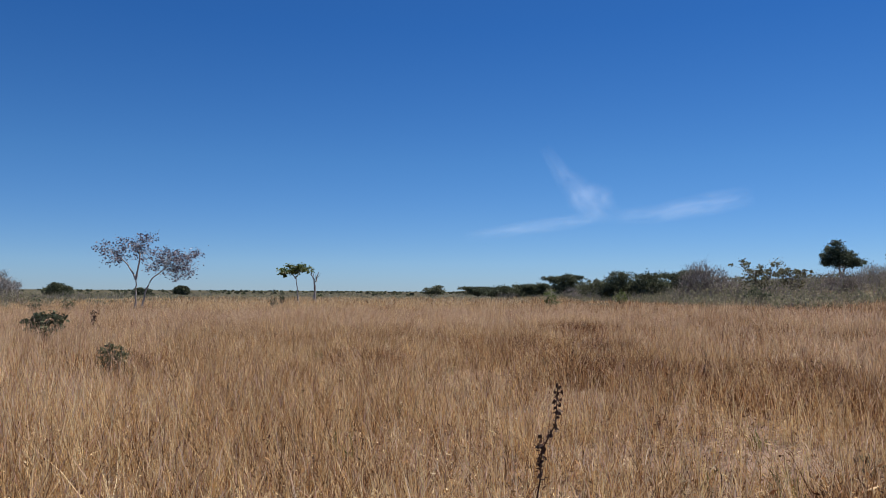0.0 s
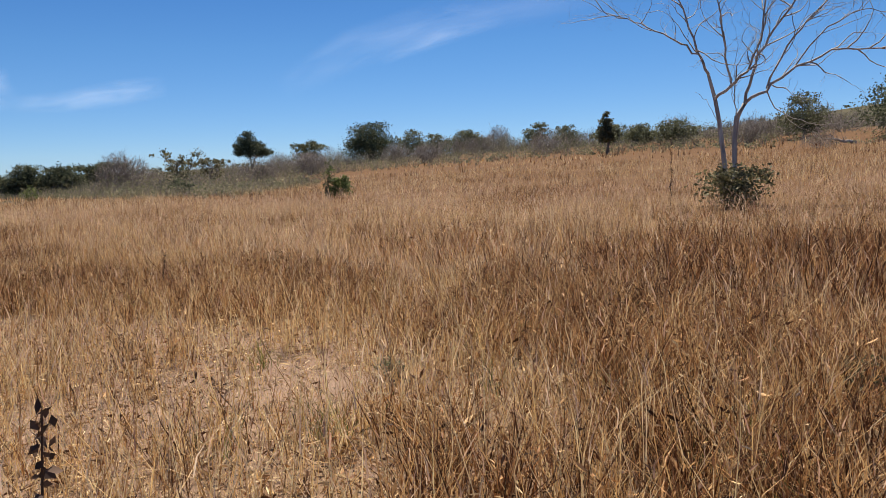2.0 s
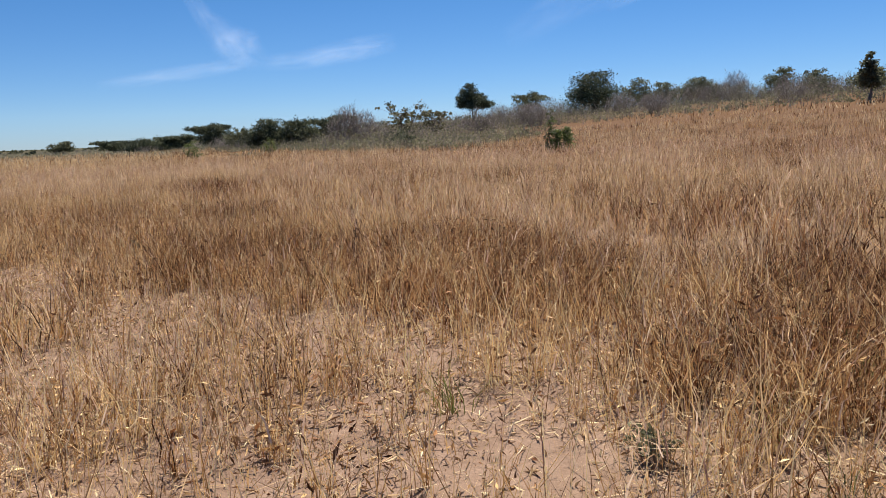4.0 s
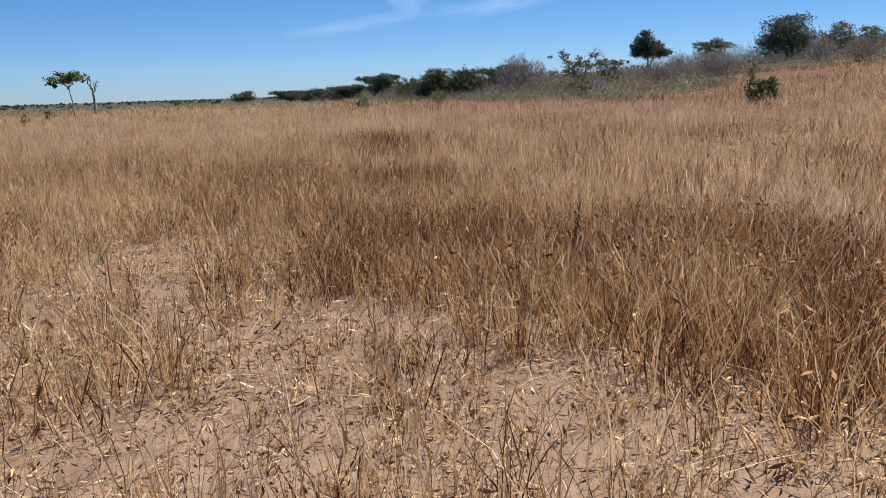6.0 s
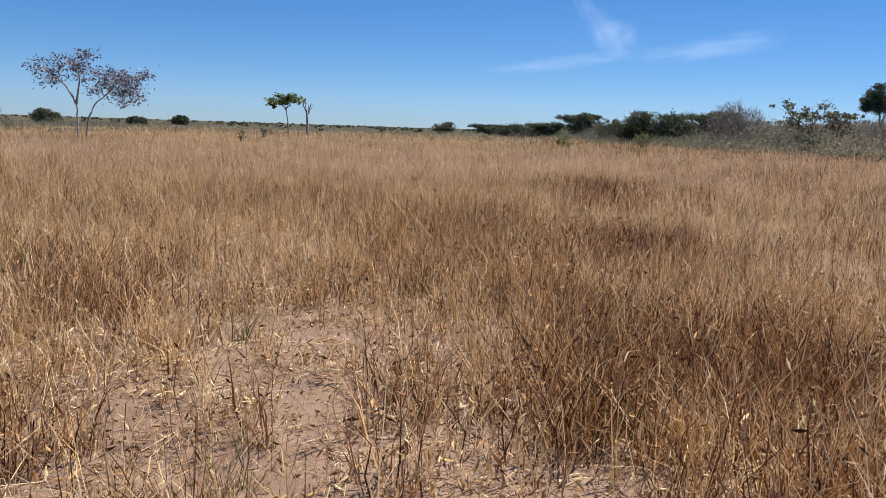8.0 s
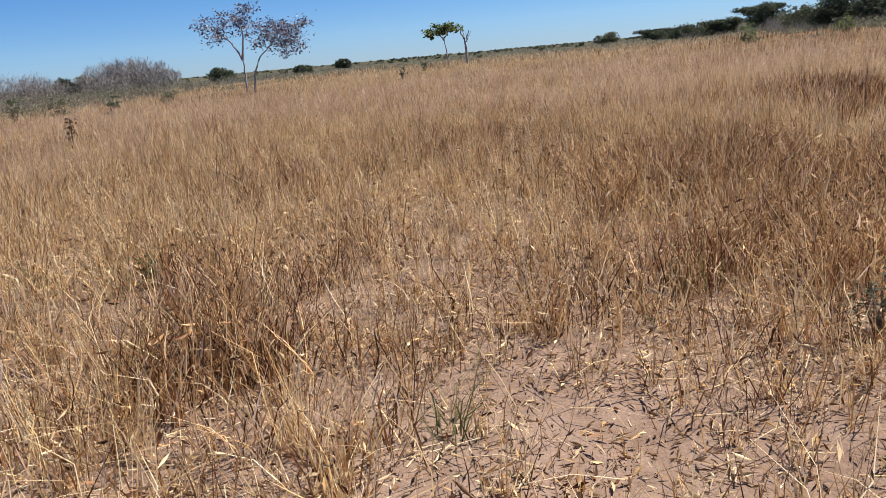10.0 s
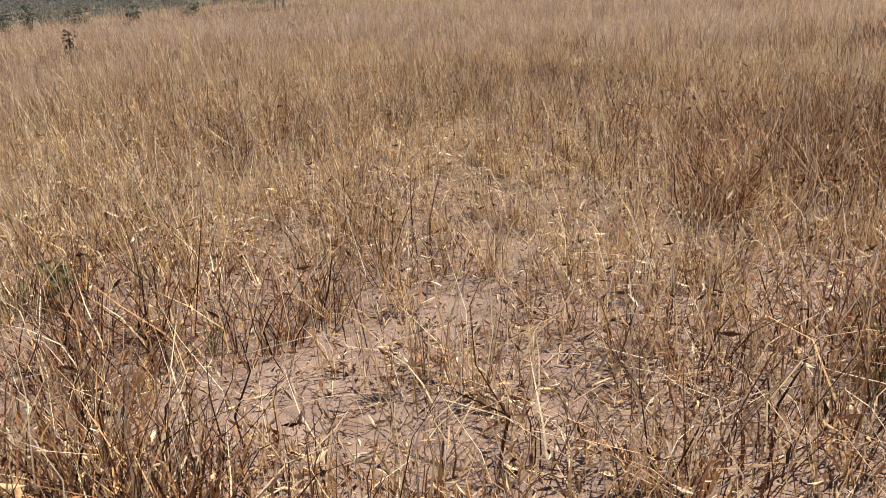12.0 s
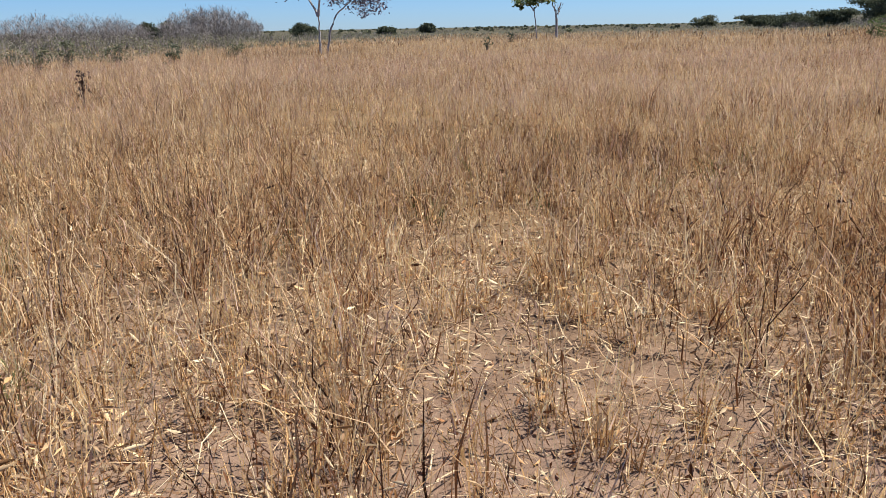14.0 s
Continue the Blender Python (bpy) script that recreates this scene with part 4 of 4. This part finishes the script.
def stand(x, y, a, height, width, segs, rng, into, heads=0.0, bend=(0.05, 0.45), own=0.35, plump=0.55):
    n = len(x)
    lean = np.where(rng.uniform(size=n) < 0.6, a, rng.uniform(0, 6.28, n))
    b = rng.uniform(bend[0], bend[1], n) + own * (rng.uniform(size=n) ** 4)
    base = np.stack([x, y, land(x, y) - 0.01], -1)
    v, f, tip = ribbons(base, height, width, rng.uniform(0, math.pi, n), lean, b, segs)
    into.append((v, f))
    if heads:
        pick = rng.uniform(size=n) < heads
        p = tip[pick]
        k = len(p)
        base2 = p - np.stack([0.10 * b[pick] * np.cos(lean[pick]), 0.10 * b[pick] * np.sin(lean[pick]), np.full(k, 0.09)], -1)
        v2, f2, _ = ribbons(base2, rng.uniform(0.09, 0.17, k) * (1 if segs > 2 else 1.5), width[pick] * rng.uniform(1.6, 2.6, k) * plump, rng.uniform(0, math.pi, k), lean[pick], b[pick] + 0.2, 2 if segs > 2 else 1)
        seeds.append((v2, f2))


def leaf_bits(per_m2, box, lo, hi, size, tall, rng, into, thick_only=False):
    """Curled scraps of dry leaf caught among the stems."""
    x, y = scatter(per_m2, *box, lo, hi, rng)
    k = rng.uniform(size=len(x)) > (1 - denseness(x, y) if thick_only else bareness(x, y) * 0.7)
    x, y = x[k], y[k]
    k = (value_noise(x, y, 4.0) * 0.6 + value_noise(x, y, 1.2) * 0.6) > rng.uniform(0.2, 0.75, len(x))
    x, y = x[k], y[k]
    p = np.stack([x, y, land(x, y) + tall * rng.uniform(0.03, 1.0, len(x)) ** 1.3 * (1 - 0.85 * bareness(x, y))], -1)
    into.append(leaf_cards(p, rng.uniform(0.5, 1.3, len(x)) * size, rng, 0.24 if thick_only else 0.16, 0.2))


NEAR = (-9, 11, -2, 28)
# within five metres of the track: tufts of straw
x, y = scatter(13.0, *NEAR, 0, 5.2, RNG)
k = RNG.uniform(size=len(x)) > bareness(x, y) * 0.68
x, y = x[k], y[k]
tall = RNG.uniform(0.5, 1.15, len(x)) * (0.45 + 0.75 * value_noise(x, y, 0.6) + 0.35 * (value_noise(x, y, 1.9) - 0.5)) * (1 - 0.5 * bareness(x, y)) * (1 - 0.12 * smooth(8.5, 11, y)) + 0.1
keep = RNG.uniform(size=len(x)) > denseness(x, y) * 0.9
x, y, tall = x[keep], y[keep], tall[keep]
for into, per, length, aspect in ((litter, 15, 0.058, 0.22), (rust, 9, 0.055, 0.26), (straw, 7, 0.06, 0.2)):
    fx, fy, fa = tufts(x, y, per, 0.12, RNG)
    fz = land(fx, fy) + RNG.uniform(0.01, 0.38, len(fx)) ** 1.2 * np.repeat(tall, per)
    into.append(leaf_cards(np.stack([fx, fy, fz], -1), RNG.uniform(0.5, 1.3, len(fx)) * length, RNG, aspect, 0.3))
x, y, a = tufts(x, y, 17, 0.06, RNG)
stand(x, y, a, RNG.uniform(0.22, 0.75, len(x)) * np.repeat(tall, 17), RNG.uniform(0.003, 0.008, len(x)), 2, RNG, straw, 0.1, (0.03, 0.4))
# single tall stems
x, y = scatter(56, *NEAR, 0, 5.2, RNG)
k = RNG.uniform(size=len(x)) > np.maximum(bareness(x, y) * 1.15, 0.65 * denseness(x, y))
x, y = x[k], y[k]
stand(x, y, RNG.uniform(0, 6.28, len(x)), RNG.uniform(0.35, 0.85, len(x)) * (1 - 0.5 * bareness(x, y)) * (1 - 0.2 * smooth(8.5, 11, y)), RNG.uniform(0.004, 0.007, len(x)), 3, RNG, straw, 0.5, (0.02, 0.3), 0.5)
# a closer stand of tall straight stems where the walk begins
x, y = scatter(95, -7, 8, 2.5, 9.5, 0, 8, RNG)
k = (RNG.uniform(size=len(x)) > bareness(x, y) * 1.2) & (value_noise(x, y, 0.8) > RNG.uniform(0.15, 0.6, len(x))) & (x < 3.5 - 0.2 * y + 4 * value_noise(x, y, 0.5))
x, y = x[k], y[k]
stand(x, y, RNG.uniform(0, 6.28, len(x)), RNG.uniform(0.45, 0.95, len(x)), RNG.uniform(0.004, 0.008, len(x)), 3, RNG, straw, 0.25, (0.02, 0.22), 0.4)
# short stubble on the open soil
x, y = scatter(150, *NEAR, 0, 5.2, RNG)
k = (RNG.uniform(size=len(x)) < bareness(x, y)) & (value_noise(x, y, 3.0) * 0.6 + value_noise(x, y, 7.0) * 0.5 > 0.58)
x, y = x[k], y[k]
stand(x, y, RNG.uniform(0, 6.28, len(x)), RNG.uniform(0.04, 0.22, len(x)), RNG.uniform(0.004, 0.008, len(x)), 2, RNG, straw, 0.0, (0.1, 0.9))
# rusty leafy tufts
x, y = scatter(27, -9, 12, -2, 28, 0, 6.0, RNG)
k = RNG.uniform(size=len(x)) < denseness(x, y) * 0.95 * (1 - bareness(x, y) * 0.9) + 0.06 * (1 - smooth(0.0, 0.35, bareness(x, y)))
x, y = x[k], y[k]
inner = denseness(x, y) > 0.72
x, y = np.concatenate([x, x[inner] + 0.05]), np.concatenate([y, y[inner] + 0.05])
x, y, a = tufts(x, y, 18, 0.12, RNG)
gold = RNG.uniform(size=len(x)) < 0.06 + 0.14 * smooth(0.45, 0.65, value_noise(x, y, 1.7))
hgt, wid = RNG.uniform(0.18, 0.68, len(x)), RNG.uniform(0.004, 0.012, len(x))
stand(x[~gold], y[~gold], a[~gold], hgt[~gold] * 0.9, wid[~gold], 3, RNG, rust, 0.0, (0.05, 0.6), 0.6)
stand(x[gold], y[gold], a[gold], hgt[gold] * 1.15, wid[gold] * 0.8, 3, RNG, straw, 0.1, (0.05, 0.5), 0.6)
x, y = scatter(9, -12, 17, -2, 32, 6.0, 13.0, RNG)
k = RNG.uniform(size=len(x)) < denseness(x, y) * 1.1 - 0.15
x, y, a = tufts(x[k], y[k], 20, 0.16, RNG)
stand(x, y, a, RNG.uniform(0.25, 0.75, len(x)), RNG.uniform(0.01, 0.02, len(x)), 2, RNG, rust, 0.0, (0.1, 0.6), 0.4)
# leafy golden thatch standing to either side of the trodden line
x, y = scatter(9.0, *NEAR, 0.5, 5.2, RNG)
k = (RNG.uniform(size=len(x)) > smooth(0.05, 0.6, bareness(x, y))) & (value_noise(x, y, 1.4) > RNG.uniform(0.2, 0.7, len(x))) & (y > 11 - 2 * value_noise(x, y, 0.5))
x, y = x[k], y[k]
tall = RNG.uniform(0.6, 1.1, len(x)).repeat(26)
x, y, a = tufts(x, y, 26, 0.11, RNG)
amber = RNG.uniform(size=len(x)) < 0.45
hgt, wid = RNG.uniform(0.12, 0.5, len(x)) * tall, RNG.uniform(0.004, 0.011, len(x))
for chosen, into in ((amber, rust), (~amber, straw)):
    stand(x[chosen], y[chosen], a[chosen], hgt[chosen], wid[chosen], 2, RNG, into, 0.0, (0.1, 0.8), 0.7)
# great clumps, thick and dark at the heart
x, y = scatter(2.3, *NEAR, 0, 5.6, RNG)
k = (RNG.uniform(size=len(x)) > smooth(0.05, 0.5, bareness(x, y))) & (RNG.uniform(size=len(x)) < 0.45 + 0.7 * denseness(x, y))
x, y = x[k], y[k]
tall = RNG.uniform(0.7, 1.15, len(x)).repeat(60)
red = (RNG.uniform(size=len(x)) < 0.35 + 0.4 * denseness(x, y)).repeat(60)
x, y, a = tufts(x, y, 60, 0.09, RNG)
hgt, wid = RNG.uniform(0.25, 0.75, len(x)) * tall, RNG.uniform(0.003, 0.008, len(x))
stand(x[~red], y[~red], a[~red], hgt[~red], wid[~red], 2, RNG, straw, 0.1, (0.05, 0.45), 0.5)
stand(x[red], y[red], a[red], hgt[red], wid[red] * 1.1, 2, RNG, rust, 0.0, (0.15, 0.8), 0.6)
# a little green left at the roots
x, y = scatter(1.1, *NEAR, 0, 5.6, RNG)
k = RNG.uniform(size=len(x)) < (0.3 + 0.7 * denseness(x, y)) * (1 - bareness(x, y))
x, y, a = tufts(x[k], y[k], 28, 0.09, RNG)
stand(x, y, a, RNG.uniform(0.12, 0.45, len(x)), RNG.uniform(0.004, 0.010, len(x)), 3, RNG, green, 0.0, (0.1, 0.7), 0.4)
# broken thick stalks
x, y = scatter(1.6, *NEAR, 0, 5.2, RNG)
stand(x, y, RNG.uniform(0, 6.28, len(x)), RNG.uniform(0.2, 0.75, len(x)), RNG.uniform(0.005, 0.010, len(x)), 4, RNG, litter, 0.0, (0.05, 0.9), 0.9)
# stems that have lodged and lie across the rest
for per_m2, lo, hi, box, w in ((38, 0, 5.4, NEAR, (0.004, 0.009)), (4, 5.4, 13, (-18, 20, -6, 38), (0.006, 0.012))):
    x, y = scatter(per_m2, *box, lo, hi, RNG)
    k = RNG.uniform(size=len(x)) > bareness(x, y) * 0.75
    x, y = x[k], y[k]
    n = len(x)
    base = np.stack([x, y, land(x, y) + RNG.uniform(0, 0.22, n) * (1 - bareness(x, y))], -1)
    lean = RNG.uniform(0, 6.28, n)
    v, f, _ = ribbons(base, RNG.uniform(0.12, 0.34, n), RNG.uniform(w[0], w[1], n), lean + 1.57 + RNG.normal(size=n) * 0.3, lean, RNG.uniform(0.9, 2.2, n), 3)
    litter.append((v, f))
leaf_bits(180, NEAR, 0, 5.2, 0.058, 0.36, RNG, litter)
leaf_bits(460, NEAR, 0, 5.2, 0.062, 0.42, RNG, rust, True)
leaf_bits(150, NEAR, 0, 5.2, 0.055, 0.22, RNG, straw, True)
leaf_bits(230, NEAR, 0, 4.6, 0.075, 0.07, RNG, litter)
leaf_bits(70, NEAR, 0, 4.6, 0.07, 0.1, RNG, straw)
leaf_bits(85, (-18, 20, -6, 38), 5.2, 13, 0.062, 0.4, RNG, litter)
leaf_bits(9, (-34, 40, 2, 56), 13, 30, 0.08, 0.45, RNG, litter)
leaf_bits(60, (5, 30, -4, 30), 5.2, 24, 0.07, 0.5, RNG, rust, True)

# mid field: straw, rusty leaf and softened pinkish straw, finer and closer than they are tall
plume = []
for lo, hi, box, heart, per, spread, w, segs in ((5.2, 13, (-18, 20, -6, 38), 7.0, 22, 0.10, (0.004, 0.009), 2), (13, 30, (-34, 40, 2, 56), 3.4, 24, 0.22, (0.006, 0.014), 1), (30, 62, (-64, 72, 10, 92), 1.0, 20, 0.5, (0.014, 0.03), 1), (62, 150, (-120, 74, 20, 180), 0.11, 18, 1.2, (0.06, 0.12), 1)):
    x, y = scatter(heart, *box, lo, hi, RNG)
    k = (np.hypot(x, y) < edge_of(x, y) * RNG.uniform(0.95, 1.1, len(x))) & (RNG.uniform(size=len(x)) > bareness(x, y) * 0.85)
    x, y = x[k], y[k]
    tall = RNG.uniform(0.45, 1.25, len(x)).repeat(per)
    x, y, a = tufts(x, y, per, spread, RNG)
    red = np.clip(0.10 + 0.9 * (value_noise(x, y, 0.25) - 0.5) + 0.5 * (value_noise(x, y, 0.9) - 0.5) + 0.38 * denseness(x, y) * (x > 0) + 0.28 * smooth(3, 15, x) + 0.35 * smooth(7, 15, x) * smooth(16, 6, y), 0.03, 0.9)
    soft = (1 - red) * np.clip(0.55 + 0.9 * (value_noise(x + 30, y, 0.35) - 0.5) + 0.2 * smooth(8, 20, off_track(x, y)), 0.1, 0.9)
    u = RNG.uniform(size=len(x))
    hgt = RNG.uniform(0.3, 0.8, len(x)) * (0.65 + 0.6 * value_noise(x, y, 0.4)) * tall
    wid = RNG.uniform(w[0], w[1], len(x))
    for chosen, into, heads, grow, thick in ((u < red, rust, 0.1, 0.85, 1.2), ((u >= red) & (u < red + soft), plume, 0.45, 1.0, 1.0), (u >= red + soft, straw, 0.25, 1.0, 1.0)):
        stand(x[chosen], y[chosen], a[chosen], hgt[chosen] * grow, wid[chosen] * thick, segs, RNG, into, heads if hi <= 30 else 0.0, (0.03, 0.45), 0.4, 0.8)

# fallen straw
x, y = scatter(260, *NEAR, 0, 4.2, RNG)
k = RNG.uniform(size=len(x)) > np.where(value_noise(x, y, 2.2) > 0.5, 0.9, 0.4) * smooth(0.3, 0.8, bareness(x, y))
x, y = x[k], y[k]
n = len(x)
ang, ln = RNG.uniform(0, 6.28, n), RNG.uniform(0.04, 0.26, n) * RNG.uniform(0.3, 1, n)
w = RNG.uniform(0.002, 0.006, n)
z = land(x, y) + RNG.uniform(0.004, 0.05, n) * (1 - 0.8 * bareness(x, y))
dz = RNG.normal(size=n) * 0.05 * ln
ux, uy = np.cos(ang), np.sin(ang)
corner = [np.stack([x + s * ux * ln / 2 - q * uy * w / 2, y + s * uy * ln / 2 + q * ux * w / 2, z + s * dz + q * w * 0.2], -1) for s, q in ((-1, -1), (1, -1), (1, 1), (-1, 1))]
o = (np.arange(n) * 4)[:, None]
litter.append((np.stack(corner, 1).reshape(-1, 3), [np.concatenate([o, o + 1, o + 2, o + 3], 1)]))

# crumbs of leaf and stem on the open soil
x, y = scatter(600, *NEAR, 0, 5.2, RNG)
k = (RNG.uniform(size=len(x)) < smooth(0.1, 0.6, bareness(x, y))) & (value_noise(x, y, 2.7) * 0.6 + value_noise(x, y, 8.0) * 0.5 > RNG.uniform(0.35, 0.85, len(x)))
x, y = x[k], y[k]
litter.append(leaf_cards(np.stack([x, y, land(x, y) + RNG.uniform(0.004, 0.02, len(x))], -1), RNG.uniform(0.015, 0.065, len(x)), RNG, 0.22, 0.0))
crumbs = RNG.uniform(size=len(x)) < 0.22
rust.append(leaf_cards(np.stack([x[crumbs] + 0.05, y[crumbs], land(x[crumbs] + 0.05, y[crumbs]) + 0.008], -1), RNG.uniform(0.012, 0.05, int(crumbs.sum())), RNG, 0.35, 0.0))

tagged(joined("tall_grass", straw, STRAW), "tall dry golden straw grass covering the field", "grass", kind="stuff")
tagged(joined("soft_straw", plume, SOFT_STRAW), "softened pale pinkish straw grass across the middle and far field", "grass", kind="stuff")
tagged(joined("rusty_grass", rust, RUST), "thick rusty brown leafy dry grass tufts", "grass", kind="stuff")
tagged(joined("green_grass", green, GREEN), "sparse yellowish green grass blades among dry straw", "grass", kind="stuff")
tagged(joined("seed_heads", seeds, SEED), "feathery pale seed heads on dry grass", "grass", kind="stuff")
tagged(joined("fallen_straw", litter, LITTER), "fallen straw and broken stalks on sandy soil", "litter", kind="stuff")
